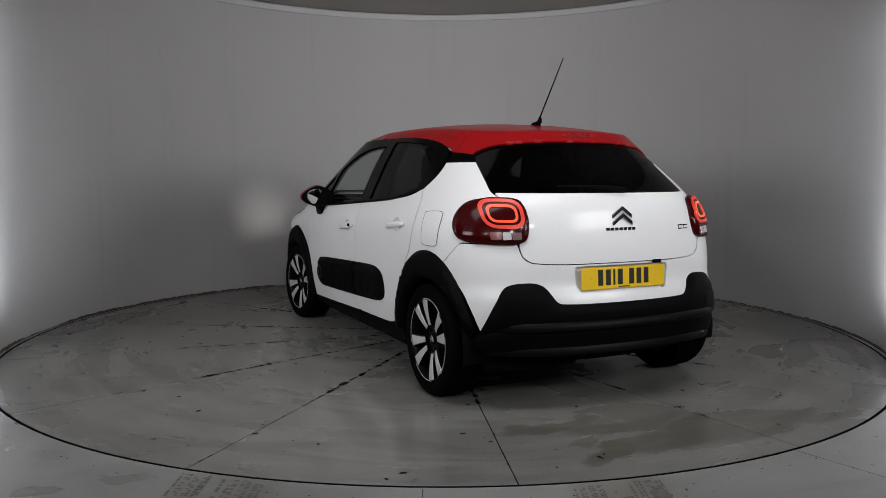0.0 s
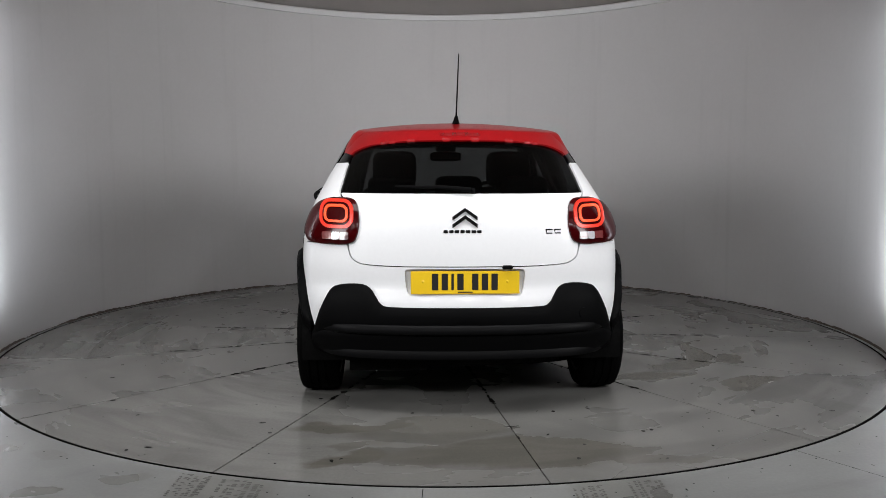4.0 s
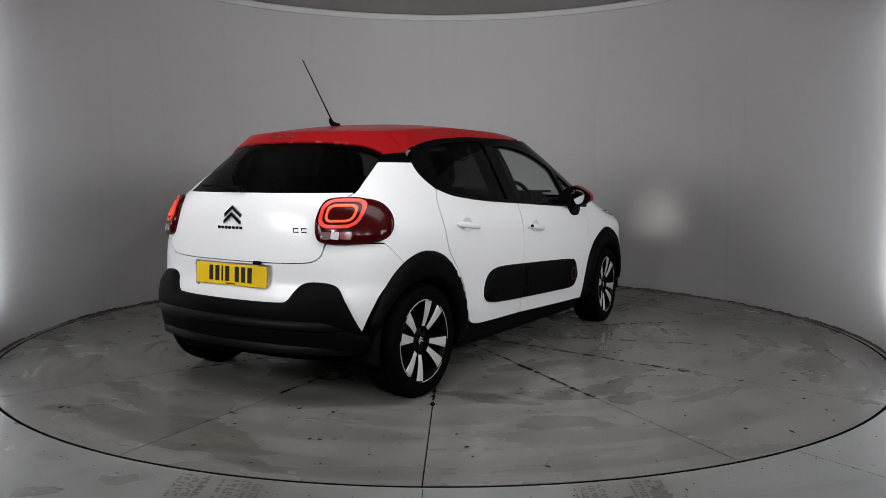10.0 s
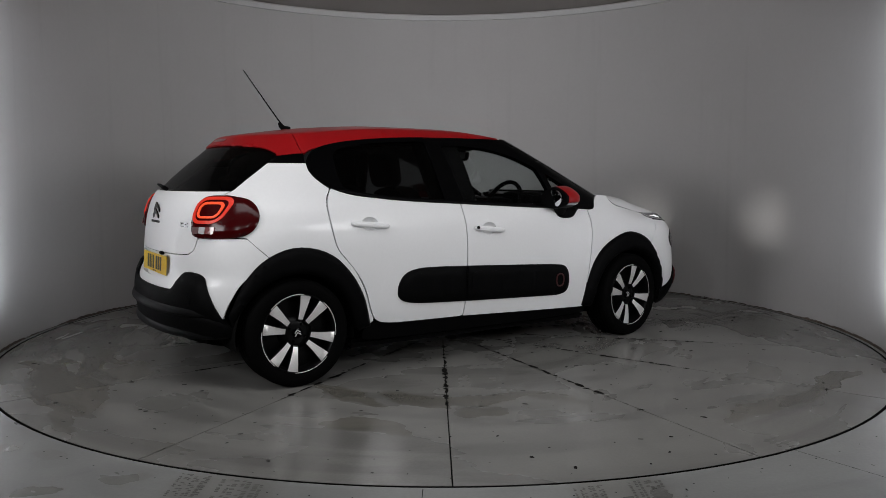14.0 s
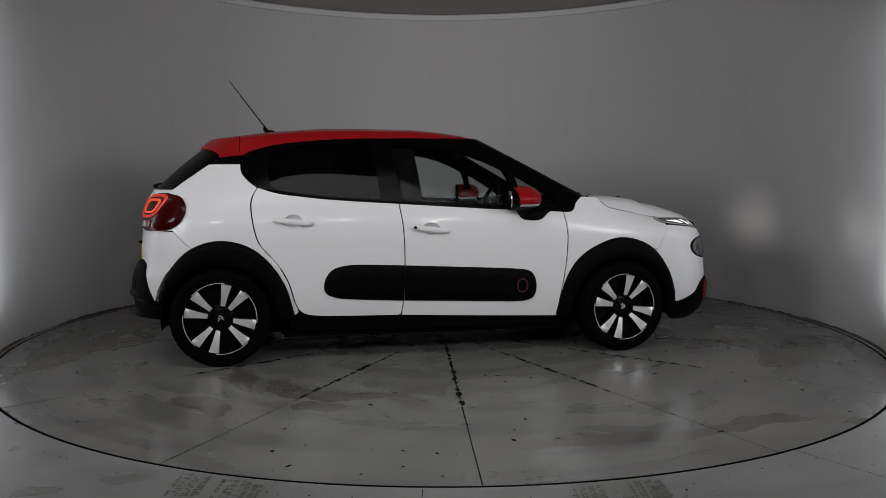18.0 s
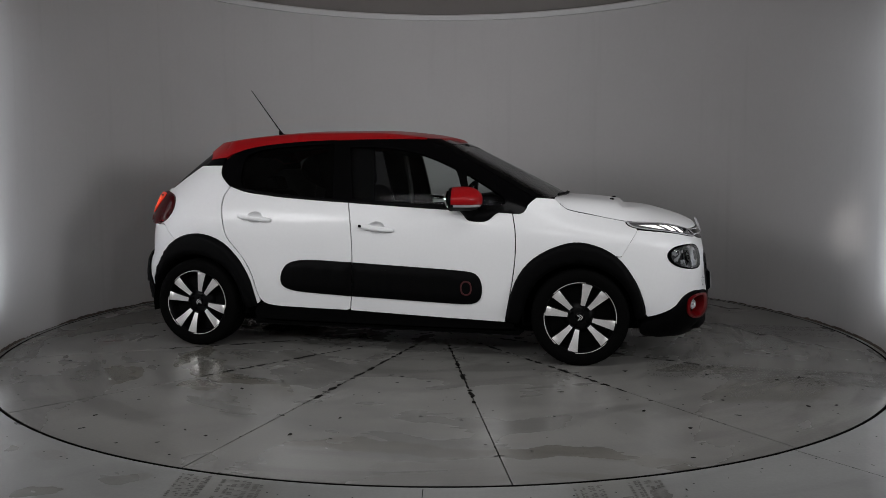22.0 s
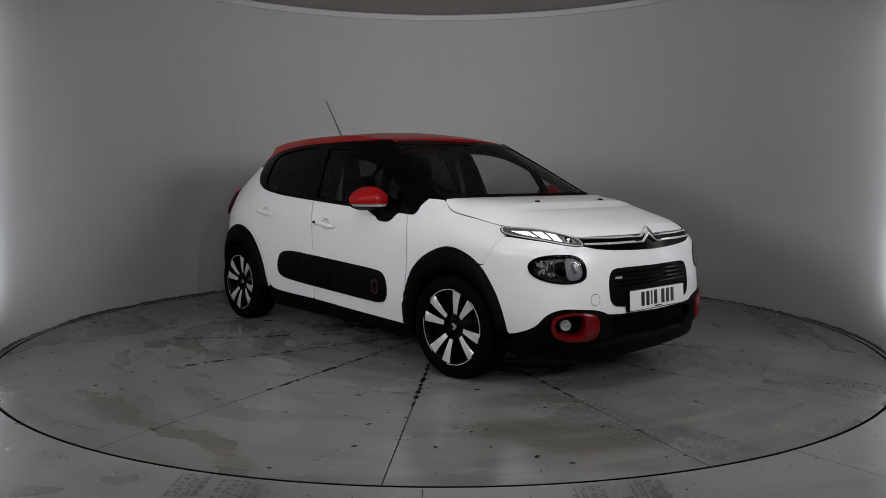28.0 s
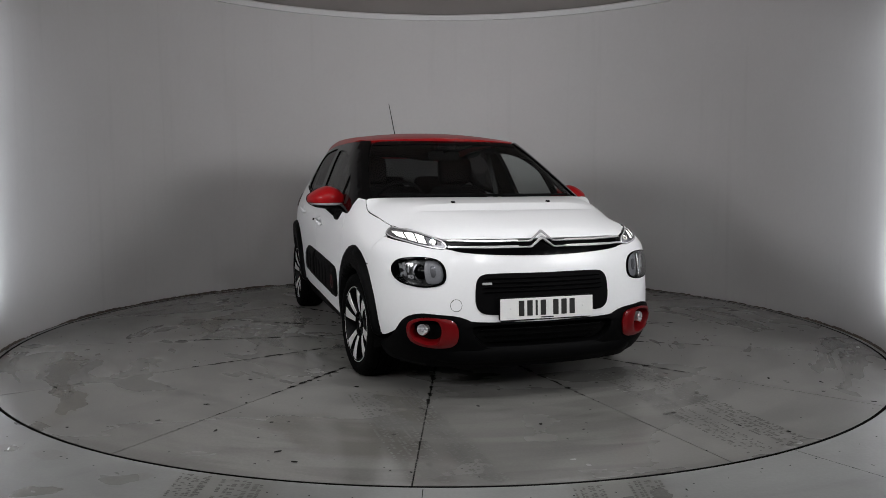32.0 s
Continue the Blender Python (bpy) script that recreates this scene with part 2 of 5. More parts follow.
def swept(surface, at, ys, rows, mat, fade=10):
    """A moulding along the body: rows of (height, how far it stands proud), swept over the places ys; it dies out at both ends."""
    verts, faces = [], []
    last = max(abs(y) for y in ys)
    for y in ys:
        ease = 1 - (abs(y) / last) ** fade
        for z, proud in rows:
            u = np.array([at([(y, z)])[0][0]])
            w = np.array([z])
            e = 1e-4
            du, dw = surface(u + e, w) - surface(u - e, w), surface(u, w + e) - surface(u, w - e)
            n = np.cross(du, dw)[0]
            p = surface(u, w)[0]
            n = n / np.linalg.norm(n)
            if np.dot(n, p - np.array([0.1, 0, p[2]])) < 0:
                n = -n
            verts.append(p + n * (proud * ease - 0.004 * (1 - ease)))
    m = len(rows)
    for i in range(len(ys) - 1):
        for k in range(m - 1):
            faces.append((i * m + k, i * m + k + 1, (i + 1) * m + k + 1, (i + 1) * m + k))
    bm = bmesh.new()
    bm.from_mesh(mesh_of(verts, faces, mat))
    return sharp(bm_mesh(bm, mat), 60)


# ---------------------------------------------------------------- the car's surfaces (x forward, y left, z up)
XC, NG, BOW_F, BOW_R = -0.3, 8.0, 0.14, 0.16
NF = curve_of((0.15, 6.0), (0.4, 7.5), (0.74, 7.0), (0.82, 5.5), (0.87, 4.5), (1.0, 4.0))
NR = curve_of((0.15, 6.0), (0.4, 7.0), (0.6, 7.4), (0.85, 6.6), (1.06, 5.0), (1.23, 4.2), (1.4, 4.0))
XF = curve_of((0.15, 1.95), (0.25, 2.03), (0.35, 2.06), (0.5, 2.052), (0.65, 2.035), (0.75, 2.012), (0.85, 1.96), (0.9, 1.9), (0.95, 1.81))
XR = curve_of((0.15, -1.75), (0.25, -1.838), (0.35, -1.856), (0.45, -1.862), (0.55, -1.848), (0.62, -1.82), (0.7, -1.818), (0.85, -1.803),
              (0.95, -1.786), (1.02, -1.762), (1.06, -1.735), (1.2, -1.595), (1.3, -1.475), (1.4, -1.36), (1.5, -1.24))
HALF = curve_of((0.15, 0.78), (0.25, 0.805), (0.4, 0.825), (0.6, 0.832), (0.75, 0.835), (0.85, 0.83), (0.92, 0.815), (0.97, 0.80),
                (1.1, 0.745), (1.23, 0.688), (1.35, 0.625), (1.42, 0.58))
XFG = curve_of((0.9, 1.30), (1.0, 1.13), (1.12, 0.902), (1.245, 0.660), (1.395, 0.358), (1.45, 0.235))
SEAM_Z = curve_of((0.8, 1.016), (1.0, 1.013), (1.11, 1.006), (1.15, 0.967), (1.19, 0.940), (1.326, 0.91), (1.525, 0.871), (1.726, 0.862), (1.9, 0.83), (2.0, 0.822))
SHOULDER_Z = curve_of((0.8, 0.972), (1.0, 0.962), (1.15, 0.945), (1.326, 0.91), (1.525, 0.871), (1.726, 0.862), (1.9, 0.83), (2.0, 0.822))
BONNET_Z = curve_of((0.85, 1.012), (1.0, 1.014), (1.2, 1.010), (1.3, 1.004), (1.44, 0.990), (1.64, 0.953), (1.8, 0.911), (1.9, 0.877), (2.0, 0.83))
ROOF_Z = curve_of((-1.55, 1.352), (-1.44, 1.372), (-1.23, 1.405), (-0.915, 1.443), (-0.516, 1.465), (-0.113, 1.463), (0.212, 1.436), (0.45, 1.385))
ROOF_Y = curve_of((-1.55, 0.36), (-1.44, 0.41), (-1.3, 0.480), (-1.1, 0.545), (-0.8, 0.575), (-0.3, 0.585), (0.2, 0.575), (0.45, 0.52))


def step_up(x, a, b):
    s = np.clip((x - a) / (b - a), 0, 1)
    return s * s * (3 - 2 * s)


def shoulder(x, z):
    s = np.clip((z - SHOULDER_Z(x) + 0.11) / 0.11, 0, 1)
    return 0.048 * step_up(x, 0.92, 1.48) * (1 - step_up(x, 1.55, 1.75)) * s * s


def ends(z, glass):
    return (XFG(z) if glass else XF(z)) - XC, XC - XR(z)


def wrap(psi, z, glass=False):
    """The body's outline at each height: psi 0 is the nose, pi / 2 the flank, pi the tail."""
    psi, z = np.asarray(psi, float), np.asarray(z, float)
    c, s = np.cos(psi), np.sin(psi)
    af, ar = ends(z, glass)
    n = np.where(c > 0, NG if glass else NF(z), NR(z))
    rho = (np.abs(c) ** n + np.abs(s) ** n) ** (1 / n)
    u, v = c / rho, s / rho
    bow = np.where(c > 0, 0.0 if glass else BOW_F, BOW_R)
    x = XC + np.where(c > 0, af, ar) * u - np.sign(c) * bow * v ** 2 * u ** 4
    y = HALF(z) * v
    if not glass:
        y = y - np.sign(y) * np.minimum(shoulder(x, z), np.abs(y))
    return np.stack([x, y, z + 0 * c], -1)


def wrap_glass(psi, z):
    return wrap(psi, z, True)


def psi_of(k, want, z, glass, lo, hi):
    """The psi between lo and hi at which coordinate k of the outline takes a value."""
    want, z = np.broadcast_arrays(np.asarray(want, float), np.asarray(z, float))
    lo, hi = np.full(want.shape, float(lo)), np.full(want.shape, float(hi))
    up = wrap(hi, z, glass)[..., k] > wrap(lo, z, glass)[..., k]
    for _ in range(34):
        mid = (lo + hi) / 2
        go = (wrap(mid, z, glass)[..., k] < want) == up
        lo, hi = np.where(go, mid, lo), np.where(go, hi, mid)
    return (lo + hi) / 2


def side_y(x, z, glass=False):
    x, z = np.asarray(x, float), np.asarray(z, float)
    return wrap(psi_of(0, x, z, glass, 0, math.pi), z, glass)[..., 1]


def flank(x, z):
    return np.stack([x, side_y(x, z), z + 0 * x], -1)


def flank_glass(x, z):
    return np.stack([x, side_y(x, z, True), z + 0 * x], -1)


def sd(pts, glass=False):
    """Outline points given as (x, z) on the flank."""
    return [(float(psi_of(0, x, z, glass, 0, math.pi)), z) for x, z in pts]


def nose(pts, glass=False):
    """Outline points given as (y, z) on the front."""
    return [(math.copysign(float(psi_of(1, abs(y), z, glass, 0, 1.4)), y) if y else 0.0, z) for y, z in pts]


def tail(pts):
    """Outline points given as (y, z) on the back; the centre line is at 0, turned by pi for the surface."""
    return [(math.copysign(math.pi - float(psi_of(1, abs(y), z, False, 1.75, math.pi)), y) if y else 0.0, z) for y, z in pts]


def flank_tail(pts):
    return [(math.pi - u, z) for u, z in sd(pts)]


def wrap_tail(u, z):
    return wrap(math.pi - np.asarray(u, float), z)


def nose_z(x, y):
    """The height at which the nose stands that far forward."""
    lo, hi = np.full(np.shape(x), 0.70), np.full(np.shape(x), 0.95)
    for _ in range(18):
        mid = (lo + hi) / 2
        far = wrap(psi_of(1, np.minimum(np.abs(y), HALF(mid) - 0.08), mid, False, 0, 1.4), mid)[..., 0] > x
        lo, hi = np.where(far, mid, lo), np.where(far, hi, mid)
    return lo


def bonnet_top(x, y):
    x, y = np.broadcast_arrays(np.asarray(x, float), np.asarray(y, float))
    ze = SEAM_Z(x)
    ye = np.maximum(side_y(np.minimum(x, 1.93), ze), 0.3)
    a = BONNET_Z(x) - (BONNET_Z(x) - ze) * np.minimum(np.abs(y) / ye, 1.1) ** (3.2 + 7.0 * (1 - step_up(x, 1.25, 1.75)))
    b = np.where(x > 1.5, nose_z(x, y), 2.0)
    k = 0.012
    h = np.clip(0.5 + 0.5 * (b - a) / k, 0, 1)
    return np.stack([x, y, b * (1 - h) + a * h - k * h * (1 - h)], -1)


def tail_z(x, y):
    """The height at which the tail stands that far back."""
    lo, hi = np.full(np.shape(x), 1.15), np.full(np.shape(x), 1.5)
    for _ in range(18):
        mid = (lo + hi) / 2
        side = wrap(np.full(np.shape(x), 1.8), mid)[..., 1]
        far = wrap(psi_of(1, np.minimum(np.abs(y), side * 0.995), mid, False, 1.75, math.pi), mid)[..., 0] < x
        lo, hi = np.where(far, mid, lo), np.where(far, hi, mid)
    return lo


def soft_min(a, b, k):
    h = np.clip(0.5 + 0.5 * (b - a) / k, 0, 1)
    return b * (1 - h) + a * h - k * h * (1 - h)


def roof_top(x, y):
    x, y = np.broadcast_arrays(np.asarray(x, float), np.asarray(y, float))
    a = ROOF_Z(x) - 0.045 * (np.abs(y) / 0.6) ** 2
    b = 1.42 - (np.abs(y) - ROOF_Y(x)) / 0.55
    z = soft_min(a, b, 0.035)
    back = np.where(x < -1.12, tail_z(x, y), 2.0)
    return np.stack([x, y, soft_min(z, back, 0.008)], -1)


# ---------------------------------------------------------------- the studio room
def arc_wall(r0, r1, z0, z1, a0, a1, mat, steps=96, smooth=True):
    """A curved wall of real thickness, from angle a0 to a1 (degrees)."""
    verts, faces = [], []
    for i in range(steps + 1):
        a = radians(a0 + (a1 - a0) * i / steps)
        for r, z in ((r0, z0), (r1, z0), (r1, z1), (r0, z1)):
            verts.append((r * math.cos(a), r * math.sin(a), z))
    for i in range(steps):
        p, q = 4 * i, 4 * i + 4
        for k in range(4):
            l = (k + 1) % 4
            faces.append((p + k, q + k, q + l, p + l))
    faces += [(0, 1, 2, 3), tuple(4 * steps + k for k in (3, 2, 1, 0))]
    me = mesh_of(verts, faces, mat, smooth)
    return sharp(me, 40)


def floor_material(name, colour, rough, wet=0.0, swirl=True, stains=()):
    """Painted floor: broad soft stains, smears that run round the turntable, fine dirt, wet patches with more gloss, and dried
    puddles, each (x, y, half length, half width, turn in degrees, strength)."""
    m = material(name, colour, rough, grain=0.05, grain_size=70, stain=0.06, stain_size=1.1, bump=0.03)
    nt = m.node_tree
    b = nt.nodes["Principled BSDF"]
    co = nt.nodes.new("ShaderNodeTexCoord")
    turned = nt.nodes.new("ShaderNodeMapping")
    turned.inputs["Rotation"].default_value = (0, 0, radians(-5.74))
    nt.links.new(co.outputs["Object"], turned.inputs["Vector"])
    sep = nt.nodes.new("ShaderNodeSeparateXYZ")
    nt.links.new(turned.outputs[0], sep.inputs[0])

    def calc(op, p, q=None):
        n = nt.nodes.new("ShaderNodeMath")
        n.operation = op
        for i, v in enumerate((p, q)):
            if v is None:
                continue
            if isinstance(v, (int, float)):
                n.inputs[i].default_value = v
            else:
                nt.links.new(v, n.inputs[i])
        return n.outputs[0]

    def ramp(value, lo, hi, to_lo, to_hi):
        r = nt.nodes.new("ShaderNodeMapRange")
        r.interpolation_type = "SMOOTHSTEP"
        for k, v in (("From Min", lo), ("From Max", hi), ("To Min", to_lo), ("To Max", to_hi)):
            r.inputs[k].default_value = v
        nt.links.new(value, r.inputs["Value"])
        return r.outputs[0]
    radius = calc("SQRT", calc("ADD", calc("MULTIPLY", sep.outputs[0], sep.outputs[0]), calc("MULTIPLY", sep.outputs[1], sep.outputs[1])))
    angle = calc("ARCTAN2", sep.outputs[1], sep.outputs[0])
    polar = nt.nodes.new("ShaderNodeCombineXYZ")
    nt.links.new(calc("MULTIPLY", angle, 1.1), polar.inputs[0])
    nt.links.new(calc("MULTIPLY", radius, 2.4 if swirl else 1.2), polar.inputs[1])

    def cloud(vec, scale, detail, warp, lo, hi, to_lo, to_hi):
        n = nt.nodes.new("ShaderNodeTexNoise")
        n.inputs["Scale"].default_value, n.inputs["Detail"].default_value, n.inputs["Distortion"].default_value = scale, detail, warp
        nt.links.new(vec, n.inputs["Vector"])
        return ramp(n.outputs["Fac"], lo, hi, to_lo, to_hi)
    smear = cloud(polar.outputs[0], 2.2, 5, 0.7, 0.42, 0.62, 1.05, 0.84)
    patch = cloud(co.outputs["Object"], 1.3, 4, 1.4, 0.50, 0.66, 1.0, 0.88)
    old = b.inputs["Base Color"].links[0].from_socket

    def tint(fac, colour):
        """Multiplies the colour by a tint where fac is 1."""
        nonlocal old
        mix = nt.nodes.new("ShaderNodeMixRGB")
        mix.blend_type = "MULTIPLY"
        nt.links.new(fac, mix.inputs[0])
        nt.links.new(old, mix.inputs[1])
        mix.inputs[2].default_value = (*colour, 1)
        old = mix.outputs[0]
    for fac in (smear, patch):
        mix = nt.nodes.new("ShaderNodeMixRGB")
        mix.blend_type, mix.inputs[0].default_value = "MULTIPLY", 1
        nt.links.new(old, mix.inputs[1])
        nt.links.new(fac, mix.inputs[2])
        old = mix.outputs[0]
    shine = calc("MULTIPLY", cloud(co.outputs["Object"], 0.8, 4, 1.2, 0.42, 0.62, rough, rough * (1 - wet)), smear)
    if stains:
        wander = nt.nodes.new("ShaderNodeTexNoise")
        wander.inputs["Scale"].default_value, wander.inputs["Detail"].default_value = 3.2, 5
        nt.links.new(co.outputs["Object"], wander.inputs["Vector"])
        centred = nt.nodes.new("ShaderNodeVectorMath")
        centred.operation = "MULTIPLY_ADD"
        centred.inputs[1].default_value, centred.inputs[2].default_value = (0.30, 0.30, 0), (-0.15, -0.15, 0)
        nt.links.new(wander.outputs["Color"], centred.inputs[0])
        moved = nt.nodes.new("ShaderNodeVectorMath")
        nt.links.new(co.outputs["Object"], moved.inputs[0])
        nt.links.new(centred.outputs[0], moved.inputs[1])
        whole = None
        for x, y, la, lb, turn, strength in stains:
            mp = nt.nodes.new("ShaderNodeMapping")
            mp.vector_type = "TEXTURE"
            mp.inputs["Location"].default_value = (x, y, 0)
            mp.inputs["Rotation"].default_value = (0, 0, radians(turn))
            mp.inputs["Scale"].default_value = (la, lb, 1)
            nt.links.new(moved.outputs[0], mp.inputs["Vector"])
            size = nt.nodes.new("ShaderNodeVectorMath")
            size.operation = "LENGTH"
            nt.links.new(mp.outputs[0], size.inputs[0])
            one = ramp(size.outputs["Value"], 0.75, 1.12, strength, 0.0)
            whole = one if whole is None else calc("MAXIMUM", whole, one)
        tint(whole, (0.60, 0.57, 0.50))
        shine = calc("MULTIPLY", shine, calc("SUBTRACT", 1.0, calc("MULTIPLY", whole, 0.35)))
    nt.links.new(old, b.inputs["Base Color"])
    nt.links.new(shine, b.inputs["Roughness"])
    return m


def wall_material(name, colour):
    """Wall paint with faint upright runs."""
    m = material(name, colour, 0.7, grain=0.012, grain_size=30, stain=0.03, stain_size=0.9, bump=0.04)
    nt = m.node_tree
    b = nt.nodes["Principled BSDF"]
    co = nt.nodes.new("ShaderNodeTexCoord")
    mp = nt.nodes.new("ShaderNodeMapping")
    mp.inputs["Scale"].default_value = (9, 9, 0.35)
    nt.links.new(co.outputs["Object"], mp.inputs["Vector"])
    runs = nt.nodes.new("ShaderNodeTexNoise")
    runs.inputs["Scale"].default_value, runs.inputs["Detail"].default_value = 1.0, 4
    nt.links.new(mp.outputs[0], runs.inputs["Vector"])
    old = b.inputs["Base Color"].links[0].from_socket
    for n, lo, hi, dark in ((runs, 0.56, 0.74, 0.955),):
        r = nt.nodes.new("ShaderNodeMapRange")
        r.interpolation_type = "SMOOTHSTEP"
        for k, v in (("From Min", lo), ("From Max", hi), ("To Min", 1.0), ("To Max", dark)):
            r.inputs[k].default_value = v
        nt.links.new(n.outputs["Fac"], r.inputs["Value"])
        mix = nt.nodes.new("ShaderNodeMixRGB")
        mix.blend_type, mix.inputs[0].default_value = "MULTIPLY", 1
        nt.links.new(old, mix.inputs[1])
        nt.links.new(r.outputs[0], mix.inputs[2])
        old = mix.outputs[0]
    nt.links.new(old, b.inputs["Base Color"])
    return m


WALL = wall_material("white_wall_paint", (0.50, 0.49, 0.488))
RAIL = material("white_rail_paint", (0.6, 0.6, 0.6), 0.5, grain=0.02)
DARK_WALL = material("dark_wall_paint", (0.05, 0.05, 0.052), 0.85, grain=0.05, stain=0.05)
CEIL = material("ceiling_board", (0.46, 0.43, 0.41), 0.85, grain=0.03, stain=0.04)
FLOOR_STAINS = [(-1.85, -2.50, 0.09, 0.05, 20, 0.6), (-1.47, -2.98, 0.10, 0.06, 0, 0.6), (-1.60, -2.57, 0.12, 0.05, -40, 0.45), (-1.20, -2.86, 0.10, 0.06, 10, 0.4),
                (-0.80, -3.05, 0.22, 0.35, 0, 0.45), (0.66, -3.05, 0.20, 0.35, 0, 0.45), (1.9, -2.75, 0.08, 0.05, 0, 0.4)]
DECK_STAINS = [(0.35, -2.47, 0.45, 0.075, 0, 0.62), (1.05, -2.37, 0.42, 0.065, 8, 0.70), (1.48, -2.38, 0.15, 0.06, -22, 0.6), (1.28, -2.58, 0.30, 0.04, 10, 0.35),
               (-2.59, 0.46, 0.20, 0.075, -73, 0.8), (-2.21, 0.48, 0.32, 0.065, -88, 0.75), (-2.45, 0.42, 0.18, 0.04, -80, 0.5), (-2.56, -0.22, 0.62, 0.17, -88, 0.7), (-2.66, -0.72, 0.30, 0.07, 85, 0.55),
               (-2.25, 0.12, 0.36, 0.20, -80, 0.5), (-1.36, -1.13, 0.32, 0.08, -80, 0.75), (-1.10, -1.42, 0.26, 0.08, -70, 0.7), (-0.93, -1.76, 0.11, 0.08, -20, 0.7),
               (-0.50, -1.78, 0.17, 0.10, -60, 0.55), (-1.52, -1.66, 0.26, 0.09, -65, 0.7), (-0.83, -1.60, 0.32, 0.10, -20, 0.7), (2.10, -1.15, 0.44, 0.20, 35, 0.45), (1.75, -0.75, 0.30, 0.12, 10, 0.4)]
FLOOR = floor_material("painted_floor", (0.235, 0.239, 0.233), 0.42, 0.25, False, FLOOR_STAINS)
DECK = floor_material("turntable_paint", (0.178, 0.175, 0.165), 0.34, 0.45, True, DECK_STAINS)
# near-black that stands for the shade down in the turntable's gap and pit
GAP_BLACK = material("gap_black", (0.004, 0.004, 0.004), 0.8, spec=0.05, grain=0.1)
DIRT = material("dark_dirt", (0.006, 0.0055, 0.005), 0.9, grain=0.3, spec=0.08)
TREAD = material("tyre_marks", (0.115, 0.112, 0.106), 0.7, grain=0.25, grain_size=30, stain=0.3, stain_size=9)

WALL_R, WALL_H, DECK_R = 2.955, 2.88, 2.909
curved = part("wall_curved", arc_wall(WALL_R, WALL_R + 0.12, 0, WALL_H, -24, 204, WALL))
tagged(curved, "white painted curved studio wall round the turntable", "wall", kind="structure")
strip = part("trim", arc_wall(WALL_R - 0.025, WALL_R - 0.002, 2.815, 2.862, -24, 204, RAIL))
tagged(strip, "white curved rail along the wall's top", "rail", kind="structure")

SCUFF = material("scuffed_wall_foot", (0.085, 0.066, 0.052), 0.8, grain=0.5, grain_size=14, stain=0.4, stain_size=3)
foot_rng = random.Random(11)
verts, faces, level = [], [], 0.008
for i in range(1141):
    a = radians(-24 + 228 * i / 1140)
    level = min(max(level + foot_rng.gauss(0, 0.0022), 0.004), 0.020)
    for r, z in ((WALL_R - 0.004, 0.0), (WALL_R - 0.003, level)):
        verts.append((r * math.cos(a), r * math.sin(a), z))
    if i:
        faces.append((2 * i - 2, 2 * i, 2 * i + 1, 2 * i - 1))
foot = part("baseboard", mesh_of(verts, faces, SCUFF))
tagged(foot, "brown scuffed foot of the white curved wall", "baseboard", kind="structure")

bm = bmesh.new()
ring = [bm.verts.new((2.926 * math.cos(2 * math.pi * i / 128), 2.926 * math.sin(2 * math.pi * i / 128), 0)) for i in range(128)]
outer = [bm.verts.new((9 * math.cos(2 * math.pi * i / 128), 9 * math.sin(2 * math.pi * i / 128), 0)) for i in range(128)]
for i in range(128):
    j = (i + 1) % 128
    bm.faces.new((ring[i], outer[i], outer[j], ring[j]))
floor_ob = part("floor", bm_mesh(bm, FLOOR, False))
tagged(floor_ob, "grey painted concrete floor with scuffs and tyre marks", "floor", kind="structure")

pit = part("turntable_pit", lathe([(0.0, -0.12), (2.930, -0.12), (2.930, -0.0015), (2.9255, -0.0015), (2.9255, -0.11)], GAP_BLACK, 128, "z"))
tagged(pit, "dark pit under the turntable", "floor", kind="structure")

# unseen walls added to close the room, dark so that little light bounces
for nm, at, size in (("closing_wall_south", (0, -7.6, 1.6), (14, 0.2, 3.4)), ("closing_wall_west", (-6.4, 0, 1.6), (0.2, 15, 3.4)),
                     ("closing_wall_east", (6.4, 0, 1.6), (0.2, 15, 3.4)), ("closing_wall_north", (0, 6.5, 1.6), (14, 0.2, 3.4))):
    w = part(nm, box(size, DARK_WALL, 0, at))
    tagged(w, "unseen dark wall added to close the studio and cut bounce", "wall", kind="structure")
c = part("ceiling", box((14, 15, 0.15), CEIL, 0, (0, -0.5, WALL_H + 0.08)))
tagged(c, "flat pale ceiling over the studio", "ceiling", kind="structure")

# the turntable: fourteen sector plates on a dark drum
turntable = new("turntable")
tagged(turntable, "large round grey turntable with radial plate joints", "turntable")


def sector(a0, a1, r0, r1, mat, thick=0.02, steps=14, rings=6):
    verts, faces = [], []
    for k in range(rings + 1):
        r = r0 + (r1 - r0) * k / rings
        gap = 0.0030 / max(r, 0.1)
        for i in range(steps + 1):
            a = a0 + gap + (a1 - a0 - 2 * gap) * i / steps
            verts.append((r * math.cos(a), r * math.sin(a), 0))
    n = steps + 1
    for k in range(rings):
        for i in range(steps):
            faces.append((k * n + i, (k + 1) * n + i, (k + 1) * n + i + 1, k * n + i + 1))
    base = len(verts)
    rim = [i for i in range(n)] + [k * n + steps for k in range(1, rings + 1)] + [rings * n + i for i in range(steps - 1, -1, -1)] + [k * n for k in range(rings - 1, 0, -1)]
    for i in rim:
        x, y, _ = verts[i]
        verts.append((x, y, -thick))
    m = len(rim)
    for i in range(m):
        j = (i + 1) % m
        faces.append((rim[i], rim[j], base + j, base + i))
    return sharp(mesh_of(verts, faces, mat), 40)


